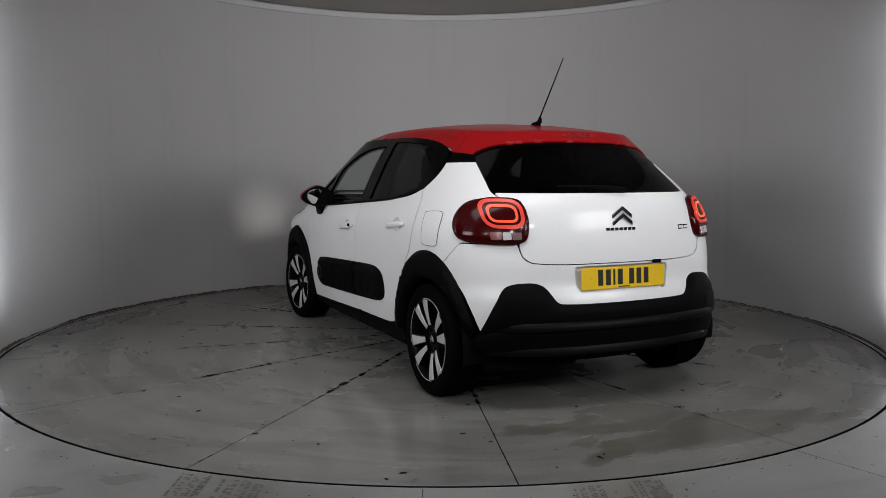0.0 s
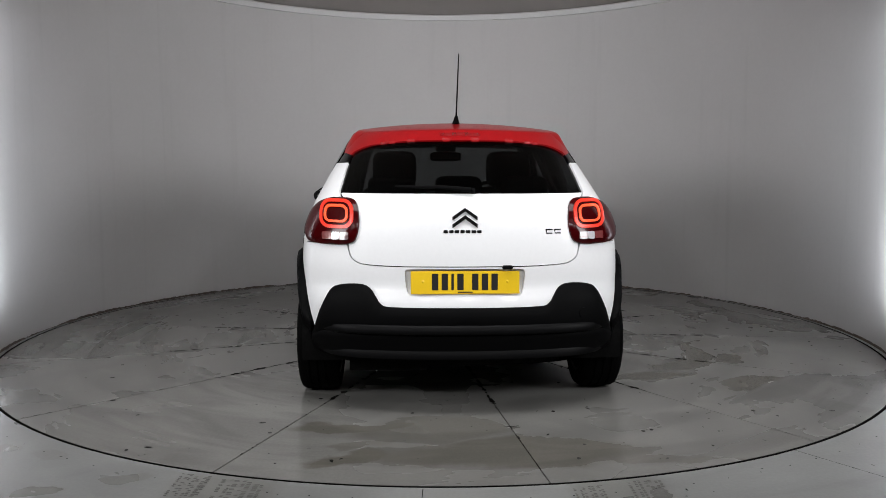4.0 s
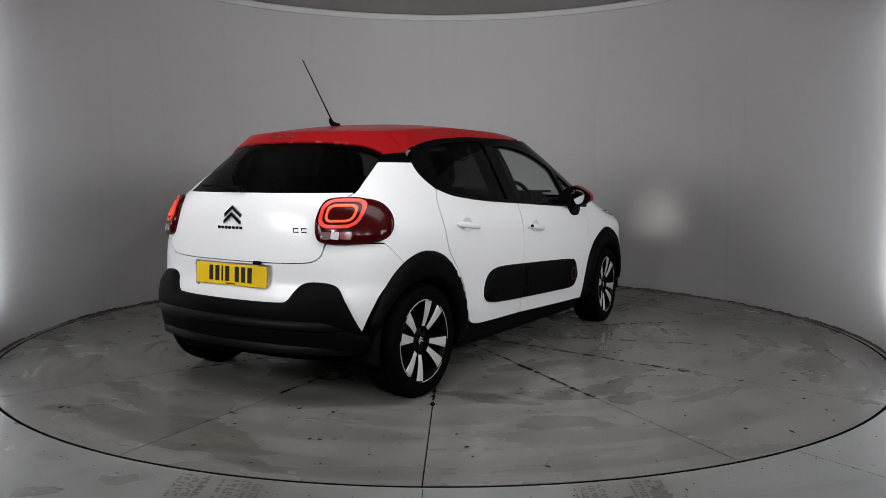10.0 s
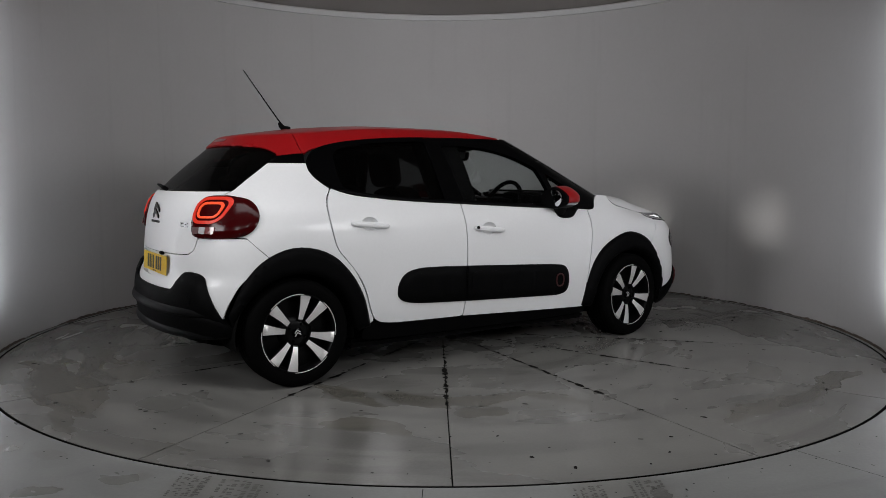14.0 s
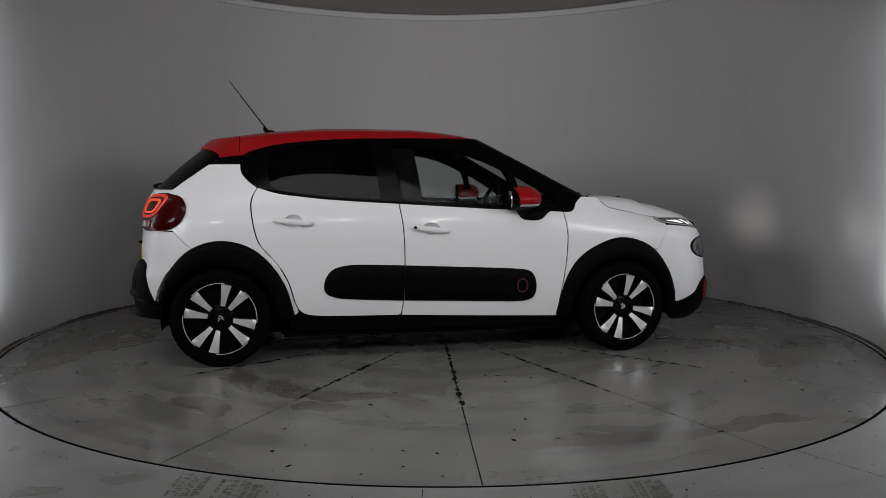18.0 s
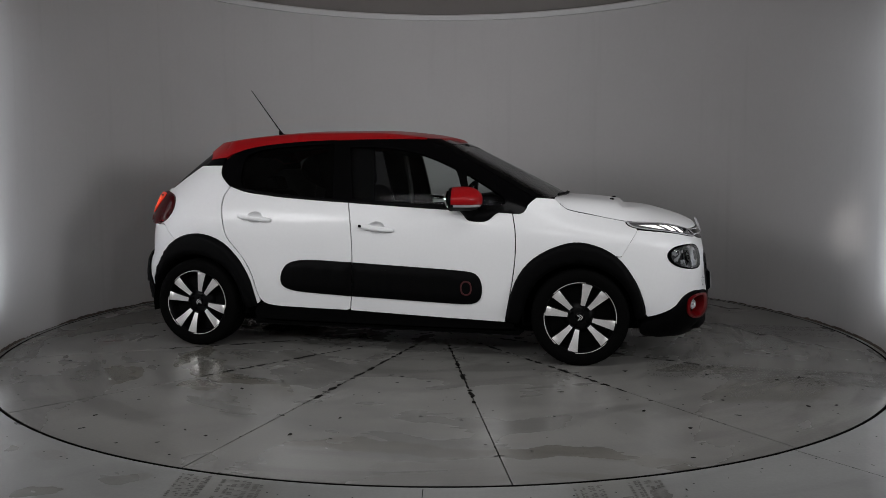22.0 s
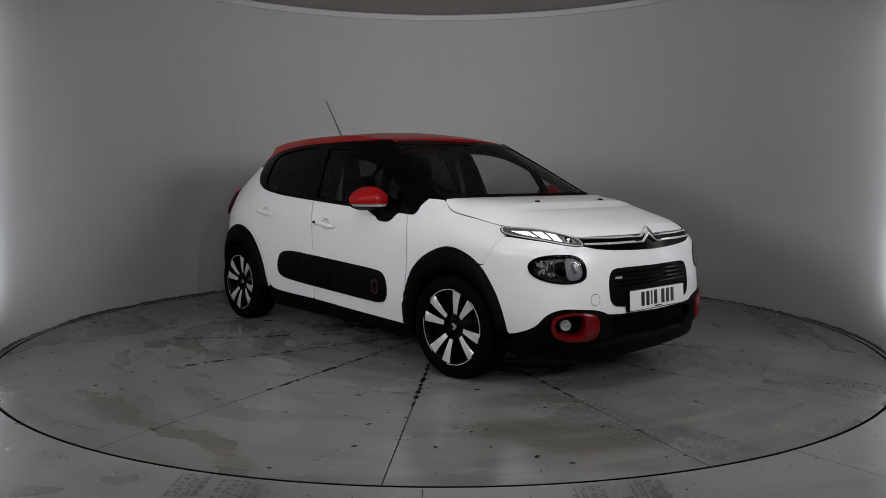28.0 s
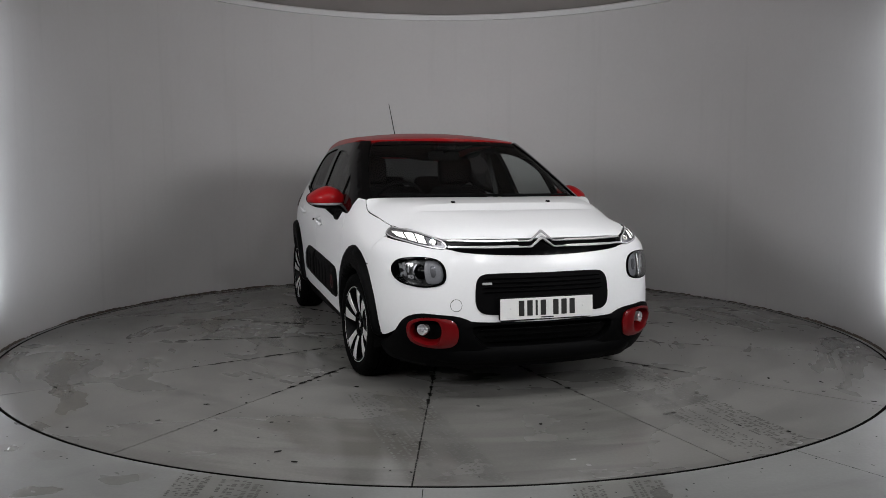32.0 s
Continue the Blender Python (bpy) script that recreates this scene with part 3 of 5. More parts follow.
for k in range(14):
    a0 = radians(-71.4 + k * 360 / 14)
    part("deck_plate", sector(a0, a0 + 2 * math.pi / 14, 0.30, DECK_R, DECK), turntable)
part("hub_plate", lathe([(0.0, 0.0), (0.296, 0.0), (0.296, -0.02)], DECK, 48, "z"), turntable)
part("drum", lathe([(0.0, -0.022), (DECK_R - 0.004, -0.022), (DECK_R - 0.004, -0.045), (0.0, -0.045)], GAP_BLACK, 96, "z"), turntable)

# black laid over the plates' outer side to paint the gap's shade
part("gap_shade_band", lathe([(DECK_R - 0.002, -0.0008), (DECK_R + 0.004, -0.0012), (DECK_R + 0.004, -0.045)], GAP_BLACK, 128, "z"), turntable, "black band for the shade in the edge gap")


# grime along the joints, specks, and the tracks of tyres: flat flakes a millimetre proud
rng = random.Random(7)


def flake(verts, faces, x, y, length, width, turn, z=0.0014):
    n = rng.randint(5, 8)
    base = len(verts)
    for i in range(n):
        a = 2 * math.pi * i / n
        r = rng.uniform(0.6, 1.1)
        u, v = length / 2 * r * math.cos(a), width / 2 * r * math.sin(a)
        verts.append((x + u * math.cos(turn) - v * math.sin(turn), y + u * math.sin(turn) + v * math.cos(turn), z))
    faces.append(tuple(range(base, base + n)))


verts, faces = [], []
for k in range(14):
    a = radians(-71.4 + k * 360 / 14)
    r = 0.5
    while r < 2.85:
        dens = 1.0 if r < 1.9 else 0.35
        if rng.random() < dens:
            ln = rng.uniform(0.02, 0.12) if r < 1.9 else rng.uniform(0.01, 0.05)
            wd = rng.uniform(0.012, 0.042) if r < 1.9 else rng.uniform(0.005, 0.010)
            off = rng.gauss(0, 0.002)
            flake(verts, faces, r * math.cos(a) - off * math.sin(a), r * math.sin(a) + off * math.cos(a), ln, wd, a + rng.gauss(0, 0.06))
            if rng.random() < 0.10:
                flake(verts, faces, r * math.cos(a), r * math.sin(a), 0.07, 0.012, a + 1.57 + rng.gauss(0, 0.2))
        r += rng.uniform(0.02, 0.11)
tagged(part("joint_grime", mesh_of(verts, faces, DIRT, False), turntable, "black grime along the plate joints"), kind="stuff")
verts, faces = [], []
for _ in range(480):
    a, r = rng.uniform(0, 6.283), 2.88 * math.sqrt(rng.random())
    s = rng.choice((0.006, 0.008, 0.010, 0.014, 0.022))
    flake(verts, faces, r * math.cos(a), r * math.sin(a), s * rng.uniform(1, 2.2), s, rng.uniform(0, 3.14))
tagged(part("dirt_specks", mesh_of(verts, faces, DIRT, False), turntable, "small dark dirt specks"), kind="stuff")
verts, faces = [], []
for _ in range(90):
    x, y = rng.uniform(-2.6, 2.6), rng.uniform(-3.6, -1.6)
    if 3.0 < math.hypot(x, y):
        s = rng.choice((0.005, 0.007, 0.010))
        flake(verts, faces, x, y, s * rng.uniform(1, 2.4), s, rng.uniform(0, 3.14))
for k in range(60):
    a = radians(180 + k * 3)
    flake(verts, faces, 3.035 * math.cos(a), 3.035 * math.sin(a), 0.009, 0.009, 0)
specks = part("floor_specks", mesh_of(verts, faces, DIRT, False))
tagged(specks, "small dark specks and screw heads on the floor", "dirt", kind="stuff")


def tracks(x0, x1, y0, y1, along, seed, keep=0.7, ribs=9):
    """A worn tread print: ribs of small slanted blocks, thinned out in patches."""
    r = random.Random(seed)
    verts, faces = [], []

    def quad(u0, u1, v0, v1, lean):
        b = len(verts)
        for u, v in ((u0, v0), (u1, v0 + lean), (u1, v1 + lean), (u0, v1)):
            verts.append((u, v, 0.0012) if along == "x" else (v, u, 0.0012))
        faces.append((b, b + 1, b + 2, b + 3))
    w = y1 - y0
    for k in range(ribs):
        vc = y0 + w * (k + 0.5) / ribs
        wide = w / ribs * r.uniform(0.22, 0.40)
        lean = 0.005 if k % 2 else -0.005
        u = x0
        while u < x1:
            ln = r.uniform(0.007, 0.013)
            worn = 0.5 + 0.5 * noise.noise((u * 3.1, vc * 9.0, seed * 5.0))
            if r.random() < keep * (0.25 + 1.2 * worn):
                quad(u, u + ln, vc - wide, vc + wide, lean)
            u += ln + r.uniform(0.003, 0.006)
    return verts, faces


for y0, y1, sd0 in ((-0.99, -0.80, 1), (-0.76, -0.62, 5), (0.42, 0.57, 2), (0.62, 0.80, 6)):
    v, f = tracks(1.45, 2.86, y0, y1, "x", sd0, 0.55)
    keepf = [q for q in f if all(math.hypot(v[i][0], v[i][1]) < 2.88 for i in q)]
    tagged(part("tyre_track", mesh_of(v, keepf, TREAD, False), turntable, "dusty grey tyre track"), kind="stuff")
for x0, x1, sd0 in ((-1.0, -0.87, 3), (-0.83, -0.65, 7), (0.48, 0.60, 4), (0.69, 0.83, 8)):
    v, f = tracks(-4.6, -2.70, x0, x1, "y", sd0, 0.8, 7)
    keepf = [q for q in f if all(math.hypot(v[i][0], v[i][1]) > 2.95 for i in q)]
    t = part("tyre_track", mesh_of(v, keepf, TREAD, False))
    tagged(t, "dusty grey tyre track on the studio floor", "tyre mark", group="tyre tracks on the floor", kind="stuff")
for x0, y0, x1, y1 in ((-0.068, -2.94, -0.13, -6.0), (1.475, -2.53, 3.95, -6.0)):
    d = Vector((y0 - y1, x1 - x0)).normalized() * 0.0015
    v = [(x0 - d.x, y0 - d.y, 0.0012), (x0 + d.x, y0 + d.y, 0.0012), (x1 + d.x, y1 + d.y, 0.0012), (x1 - d.x, y1 - d.y, 0.0012)]
    j = part("floor_joint", mesh_of(v, [(0, 1, 2, 3)], DIRT, False))
    tagged(j, "thin dark joint in the grey floor", "floor joint", kind="structure")


# ---------------------------------------------------------------- the car
car = new("hatchback_car")
tagged(car, "white five-door hatchback with red roof and black cladding", "car")
RIGHT, LEFT = -1, 1
WX, WZ, WR, WY = 1.27, 0.296, 0.294, 0.735


def arc(cx, cz, r, a0, a1, n=9, rz=None):
    return [(cx + r * math.cos(radians(a0 + (a1 - a0) * i / (n - 1))), cz + (rz or r) * math.sin(radians(a0 + (a1 - a0) * i / (n - 1)))) for i in range(n)]


def dbl(pts):
    return [p for p in pts for _ in (0, 1)]


# inner shell, dark, so that no gap shows through
def inner_shell():
    verts, faces = [], []
    zs = [0.22, 0.3, 0.45, 0.6, 0.72, 0.8, 0.88, 0.93]
    N = 120
    for z in zs:
        psi = np.linspace(0, 2 * math.pi, N, endpoint=False)
        p = wrap(psi, np.full(N, min(z, 0.9)))
        p[:, 2] = z
        p[:, 0] = (p[:, 0] - 0.1) * 0.955 + 0.1
        p[:, 1] *= 0.93
        p[:, 2] = np.where(p[:, 0] > 0.95, np.minimum(z, SEAM_Z(p[:, 0]) - 0.08), z)
        verts += [tuple(q) for q in p]
    n = len(zs)
    for k in range(n - 1):
        for i in range(N):
            j = (i + 1) % N
            f = (k * N + i, k * N + j, (k + 1) * N + j, (k + 1) * N + i)
            c = np.mean([verts[a] for a in f], 0)
            if min(math.hypot(c[0] - WX, c[2] - WZ), math.hypot(c[0] + WX, c[2] - WZ)) < 0.40 and abs(c[1]) > 0.45:
                continue
            faces.append(f)
    faces.append(tuple(reversed(range(N))))
    me = mesh_of(verts, faces, VOID, False)
    return me


part("underbody", inner_shell(), car, "black underbody")
# black boxes added below the floor to keep the ground under the car dark
part("underfloor_block", box((2.75, 1.05, 0.05), VOID, 0.02, (0.12, 0, 0.165)), car)
part("underfloor_block", box((1.84, 1.46, 0.05), VOID, 0.02, (0.0, 0, 0.172)), car)
part("engine_cover", box((0.7, 1.15, 0.08), VOID, 0.02, (1.4, 0, 0.74)), car)

# ---- panels of both flanks
FRONT_SEAM = [(0.862, 0.918), (0.887, 0.80), (0.886, 0.66), (0.872, 0.53), (0.85, 0.40), (0.822, 0.248)]
B_SEAM = [(-0.192, 0.976), (-0.168, 0.835), (-0.159, 0.66), (-0.164, 0.411), (-0.182, 0.283)]
REAR_SEAM = [(-1.041, 1.071), (-1.079, 1.009), (-1.079, 0.924), (-1.058, 0.804), (-1.035, 0.735), (-0.984, 0.68), (-0.907, 0.585), (-0.858, 0.489),
             (-0.833, 0.383), (-0.80, 0.315), (-0.725, 0.293)]
BELT_FRONT = [(-0.192, 0.976), (0.0, 0.963), (0.226, 0.948), (0.51, 0.933), (0.70, 0.925), (0.862, 0.918)]
BELT_REAR = [(-1.041, 1.071), (-0.924, 1.033), (-0.751, 1.013), (-0.474, 0.991), (-0.192, 0.976)]
G = 0.0035
WING_CUT = [(1.600 - 0.088 * k / 6, 0.82 - 0.155 * k / 6) for k in range(1, 6)]


HANDLES = {"rear": (-0.952, -0.712, 0.880, 0.856), "front": (-0.112, 0.120, 0.826, 0.802)}


def cup(x0, x1, z0, z1):
    """The outline of the hollow behind a handle."""
    xm, zm = (x0 + x1) / 2, (z0 + z1) / 2
    return [(xm + 0.056 * math.cos(a), zm + 0.004 + 0.040 * math.sin(a)) for a in np.linspace(0, 2 * math.pi, 16, endpoint=False)]


def door_panel(kind, sgn):
    if kind == "front":
        pts = dbl([(-0.192 + G, 0.976)]) + BELT_FRONT[1:-1] + dbl([(0.862 - G, 0.918)]) + [(x - G, z) for x, z in FRONT_SEAM[1:-1]] + dbl([(0.822 - G, 0.248)]) + [(0.3, 0.264)] + dbl([(-0.182 + G, 0.283)]) + [(x + G, z) for x, z in reversed(B_SEAM[1:-1])]
    else:
        pts = dbl([(-1.041 + G, 1.071)]) + BELT_REAR[1:-1] + dbl([(-0.192 - G, 0.976)]) + [(x - G, z) for x, z in B_SEAM[1:-1]] + dbl([(-0.182 - G, 0.283)]) + [(-0.5, 0.287)] + [(x + G, z) for x, z in reversed(REAR_SEAM[1:])]
    return sheet(flank, pts, WHITE, holes=[cup(*HANDLES[kind])], step=0.03, sign=sgn, thick=0.018)


def handle(x0, x1, z0, z1, door, sgn):
    """A body-coloured pull handle with the hollow behind it."""
    xm, zm = (x0 + x1) / 2, (z0 + z1) / 2
    tilt = math.atan2(z1 - z0, x1 - x0)
    ob = part("door_handle", handle_bar(x1 - x0), door)
    y = float(side_y(np.array(xm), np.array(zm)))
    ob.matrix_basis = Matrix.Translation((xm, sgn * (y + 0.022), zm)) @ Matrix.Rotation(-tilt, 4, "Y") @ Matrix.Diagonal((1, sgn, 1, 1))
    part("handle_recess", sheet(flank, cup(x0, x1, z0, z1), RECESS_SHADE, step=0.012, off=-0.002, thick=0.003, sign=sgn, dome=-0.024), door)
    return ob


def handle_bar(length):
    """A flattened bar bowed off the door, its two feet touching the panel."""
    verts, faces = [], []
    n, m = 15, 10
    for i in range(n):
        s = i / (n - 1) * 2 - 1
        bow = 0.014 * (1 - s ** 4) - 0.014
        w = 0.0165 * (1 - 0.55 * s ** 6)
        for k in range(m):
            a = 2 * math.pi * k / m
            verts.append((s * length / 2, bow + 0.008 * math.cos(a), w * math.sin(a)))
    for i in range(n - 1):
        for k in range(m):
            l = (k + 1) % m
            faces.append((i * m + k, i * m + l, (i + 1) * m + l, (i + 1) * m + k))
    faces += [tuple(reversed(range(m))), tuple(range((n - 1) * m, n * m))]
    return mesh_of(verts, faces, WHITE)


# body white made slightly darker, for the shade in the handle hollow
RECESS_SHADE = material("shaded_recess_white", (0.73, 0.735, 0.745), 0.35, coat=1.0, grain=0.01)
WIN_OUT = dbl([(-1.145, 1.212)]) + [(-1.142, 1.166), (-1.108, 1.12), (-1.045, 1.076), (-0.924, 1.035), (-0.751, 1.015), (-0.474, 0.993), (-0.192, 0.976), (0.226, 0.95), (0.51, 0.935),
            (0.72, 0.925), (0.862, 0.915), (0.905, 0.913), (0.930, 0.922), (0.945, 0.945), (0.966, 0.977)] + dbl([(1.008, 1.012)]) + [(0.807, 1.119), (0.594, 1.233), (0.417, 1.325)] + dbl([(0.298, 1.377)]) + [(0.17, 1.380), (-0.12, 1.382),
            (-0.48, 1.377), (-0.764, 1.358), (-0.977, 1.329), (-1.09, 1.288)] + [(-1.125, 1.25)]
WIN_REAR = [(-0.985, 1.265), (-0.93, 1.30), (-0.799, 1.328), (-0.479, 1.350), (-0.345, 1.352), (-0.345, 1.352), (-0.30, 1.0), (-0.30, 1.0), (-0.474, 1.01), (-0.751, 1.034), (-0.92, 1.058), (-0.975, 1.09)]
WIN_FRONT = [(-0.235, 1.330), (-0.235, 1.330), (-0.12, 1.332), (0.02, 1.325), (0.14, 1.310), (0.265, 1.283), (0.375, 1.243), (0.484, 1.192), (0.484, 1.192), (0.52, 1.115), (0.565, 0.955), (0.565, 0.955), (0.2, 0.972), (-0.165, 0.995), (-0.165, 0.995)]
WIN_TRI = [(0.552, 1.160), (0.575, 1.150), (0.69, 1.085), (0.80, 1.015), (0.82, 0.985), (0.81, 0.965), (0.62, 0.965), (0.605, 0.985)]


def clad(name, pts, sgn, off, thick, parent, label="", mat=None, dome=0.0, step=0.03, holes=()):
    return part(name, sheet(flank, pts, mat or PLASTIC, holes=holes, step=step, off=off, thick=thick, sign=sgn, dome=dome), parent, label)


ARCH_FRONT = [(1.660, 0.300), (1.640, 0.42), (1.587, 0.550), (1.474, 0.690), (1.291, 0.757), (1.147, 0.735), (0.968, 0.640), (0.866, 0.480), (0.826, 0.255)]
ARCH_REAR = [(-0.830, 0.290), (-0.852, 0.38), (-0.876, 0.47), (-0.950, 0.602), (-1.080, 0.728), (-1.275, 0.773), (-1.450, 0.712), (-1.565, 0.580), (-1.628, 0.415)]


def arch(cx, sgn, parent):
    """A wheel-arch trim that follows the flank, bowed outward, and the liner behind it."""
    line = ARCH_FRONT if cx > 0 else ARCH_REAR
    if cx > 0:
        inner = arc(1.268, 0.285, 0.335, 176, 2, 13)
        low = [(0.905, 0.24), (0.905, 0.24)], [(1.612, 0.29), (1.612, 0.29)]
    else:
        inner = arc(-1.27, 0.285, 0.335, 178, 4, 13)
        low = [(-1.605, 0.33), (-1.605, 0.33)], [(-0.905, 0.27), (-0.905, 0.27)]
    pts = dbl(line[:1]) + line[1:-1] + dbl(line[-1:]) + low[0] + inner + low[1]
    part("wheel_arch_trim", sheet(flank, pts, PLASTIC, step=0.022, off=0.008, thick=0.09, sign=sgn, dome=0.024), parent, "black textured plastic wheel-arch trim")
    lv, lf = [], []
    for i in range(25):
        a = radians(-10 + 200 * i / 24)
        for y in (0.80, 0.45):
            lv.append((cx + 0.345 * math.cos(a), sgn * y, 0.285 + 0.345 * math.sin(a)))
    for i in range(24):
        lf.append((2 * i, 2 * i + 1, 2 * i + 3, 2 * i + 2))
    lf.append(tuple(range(1, 50, 2)))
    part("wheel_arch_liner", mesh_of(lv, lf, VOID), parent)


for sgn in (RIGHT, LEFT):
    # fender
    fender = dbl([(0.862 + G, 0.918)]) + [(0.905, 0.916), (0.926, 0.924), (0.940, 0.946), (0.962, 0.978)] + dbl([(1.001, 1.010)]) + dbl([(1.108, 1.003)]) + [(1.125, 0.990), (1.15, 0.963), (1.19, 0.936), (1.25, 0.9225), (1.326, 0.908), (1.43, 0.889), (1.525, 0.869)] + dbl([(1.585, 0.852)]) + \
        dbl([(1.600, 0.82)]) + WING_CUT + dbl([(1.512, 0.665)]) + arc(1.265, 0.27, 0.40, 62, 178, 9, 0.46) + dbl([(0.822 + G, 0.248)]) + [(x + G, z) for x, z in reversed(FRONT_SEAM[1:-1])]
    part("front_wing", sheet(flank, fender, WHITE, step=0.028, sign=sgn), car)
    for kind in ("rear", "front"):
        name = kind + "_door"
        door = part(name, door_panel(kind, sgn), car)
        if kind == "rear":
            handle(*HANDLES["rear"], door, sgn)
            pad = clad("side_bump_panel", [(-0.658, 0.473), (-0.645, 0.53), (-0.60, 0.583), (-0.51, 0.603), (-0.40, 0.604)] + dbl([(-0.162, 0.594)]) + dbl([(-0.167, 0.376)]) + [(-0.50, 0.391), (-0.60, 0.405), (-0.648, 0.43)],
                 sgn, 0.006, 0.006, door, "black rubbery side bump panel", dome=0.016)
            for k in range(3):
                x0, z0 = -0.515 + 0.135 * k, 0.497 - 0.005 * k
                clad("bump_pad", [(x0 + 0.052 * a, z0 + 0.075 * b) for a, b in ((-1, 0.6), (-0.6, 1), (0.6, 1), (1, 0.6), (1, -0.6), (0.6, -1), (-0.6, -1), (-1, -0.6))], sgn, 0.0222, 0.003, pad, dome=0.004, step=0.016)
        else:
            handle(*HANDLES["front"], door, sgn)
            pad = clad("side_bump_panel", dbl([(-0.157, 0.594)]) + [(0.223, 0.577), (0.577, 0.560), (0.645, 0.545), (0.675, 0.50), (0.684, 0.44), (0.67, 0.375), (0.61, 0.351), (0.50, 0.352)] + dbl([(-0.163, 0.376)]),
                 sgn, 0.006, 0.006, door, "black rubbery side bump panel with a red square", dome=0.016)
            for k in range(4):
                x0, z0 = -0.085 + 0.135 * k, 0.484 - 0.0062 * k
                clad("bump_pad", [(x0 + 0.052 * a, z0 + 0.075 * b) for a, b in ((-1, 0.6), (-0.6, 1), (0.6, 1), (1, 0.6), (1, -0.6), (0.6, -1), (-0.6, -1), (-1, -0.6))], sgn, 0.0222, 0.003, pad, dome=0.004, step=0.016)
            sq = [(0.585 + 0.036 * a, 0.455 + 0.045 * b) for a, b in ((-1, 0.5), (-0.5, 1), (0.5, 1), (1, 0.5), (1, -0.5), (0.5, -1), (-0.5, -1), (-1, -0.5))]
            hole = [(0.585 + 0.027 * a, 0.455 + 0.036 * b) for a, b in ((-1, 0.5), (-0.5, 1), (0.5, 1), (1, 0.5), (1, -0.5), (0.5, -1), (-0.5, -1), (-1, -0.5))]
            clad("red_outline", sq, sgn, 0.0245, 0.003, pad, "thin red square outline", mat=RED_DIM, step=0.012, holes=[hole])
            clad("mirror_foot", [(0.56, 0.932), (0.562, 0.905), (0.575, 0.880), (0.60, 0.866), (0.66, 0.861), (0.705, 0.865), (0.735, 0.885), (0.755, 0.908), (0.785, 0.922), (0.785, 0.932)], sgn, 0.006, 0.006, door, "black foot of the door mirror", dome=0.014, step=0.016)
            clad("key_cylinder", [(-0.098 + 0.009 * math.cos(a), 0.826 + 0.009 * math.sin(a)) for a in np.linspace(0, 6.28, 10, endpoint=False)], sgn, 0.034, 0.012, door, mat=TRIM, step=0.006)
    # quarter panel
    quarter = flank_tail(dbl([(-1.145, 1.212)]) + [(-1.142, 1.166), (-1.108, 1.12)] + dbl([(-1.041 - G, 1.071)]) + [(x - G, z) for x, z in REAR_SEAM[1:10]] + dbl([(-0.84, 0.30)]) + [(-0.89, 0.36)]
                         + arc(-1.27, 0.27, 0.39, 22, 108, 8, 0.45) + dbl([(-1.40, 0.695)]) + dbl([(-1.53, 0.818)])) + tail([(0.575, 0.835), (0.575, 0.835), (0.555, 0.9), (0.56, 1.0), (0.616, 1.056)]) + \
        tail([(0.608, 1.10), (0.597, 1.16), (0.586, 1.212), (0.586, 1.212)])
    part("rear_quarter_panel", sheet(wrap_tail, quarter, WHITE, step=0.028, sign=sgn), car)
    band = flank_tail(dbl([(-1.140, 1.268)]) + dbl([(-1.147, 1.214)])) + tail([(0.584, 1.214), (0.584, 1.214), (0.568, 1.268), (0.568, 1.268)])
    part("pillar_band", sheet(wrap_tail, band, GLOSS_BLACK, step=0.02, off=-0.004, sign=sgn), car, "gloss black band below the red roof")
    # windows
    frame_ob = part("window_surround", sheet(flank_glass, WIN_OUT, GLOSS_BLACK, holes=[WIN_REAR, WIN_FRONT, WIN_TRI], step=0.03, sign=sgn, thick=0.03), car, "gloss black window surround")
    for nm, hole, mt in (("rear_door_window", WIN_REAR, PRIVACY), ("front_door_window", WIN_FRONT, GLASS), ("quarter_light", WIN_TRI, GLASS)):
        pts = np.array(hole)
        mid = pts.mean(0)
        pane = part(nm, sheet(flank_glass, mid + (pts - mid) * 1.03, mt, step=0.04, off=-0.008, thick=0.004, sign=sgn), car, "tinted glass" if mt is PRIVACY else "clear glass")
    part("belt_strip", sheet(flank_glass, [(-1.0, 1.068), (-0.75, 1.022), (-0.474, 1.0), (-0.192, 0.984), (0.226, 0.958), (0.52, 0.942), (0.52, 0.930), (0.226, 0.946), (-0.192, 0.972), (-0.474, 0.988), (-0.75, 1.010), (-1.0, 1.055)],
                             TRIM, step=0.02, off=0.006, thick=0.008, sign=sgn), car)
    # sill and arches
    clad("sill_trim", [(-0.84, 0.30), (-0.725, 0.29), (-0.18, 0.279), (0.33, 0.26), (0.86, 0.244), (0.88, 0.21), (0.86, 0.185), (-0.80, 0.185), (-0.88, 0.21)], sgn, -0.02, 0.06, car, "black sill trim")
    arch(WX, sgn, car)
    arch(-WX, sgn, car)

# ---- bonnet, roof, glass
lead = [(0.0, 0.8225), (0.12, 0.8225), (0.24, 0.8215), (0.36, 0.822), (0.44, 0.824), (0.50, 0.823), (0.53, 0.833), (0.56, 0.846), (0.60, 0.861), (0.64, 0.871), (0.675, 0.874)]
half_bonnet = [(float(wrap(np.array(u), np.array(v))[0]), y) for (y, _), (u, v) in zip(lead, nose(lead))]
for xx in (1.525, 1.43, 1.326, 1.25, 1.19, 1.16, 1.14, 1.12):
    half_bonnet.append((xx, float(side_y(np.array(xx), SEAM_Z(np.array(xx)))) - 0.003))
half_bonnet += [(1.108, half_bonnet[-1][1] - 0.012), (1.105, 0.68), (1.105, 0.60), (1.108, 0.45), (1.115, 0.25), (1.12, 0.0)]
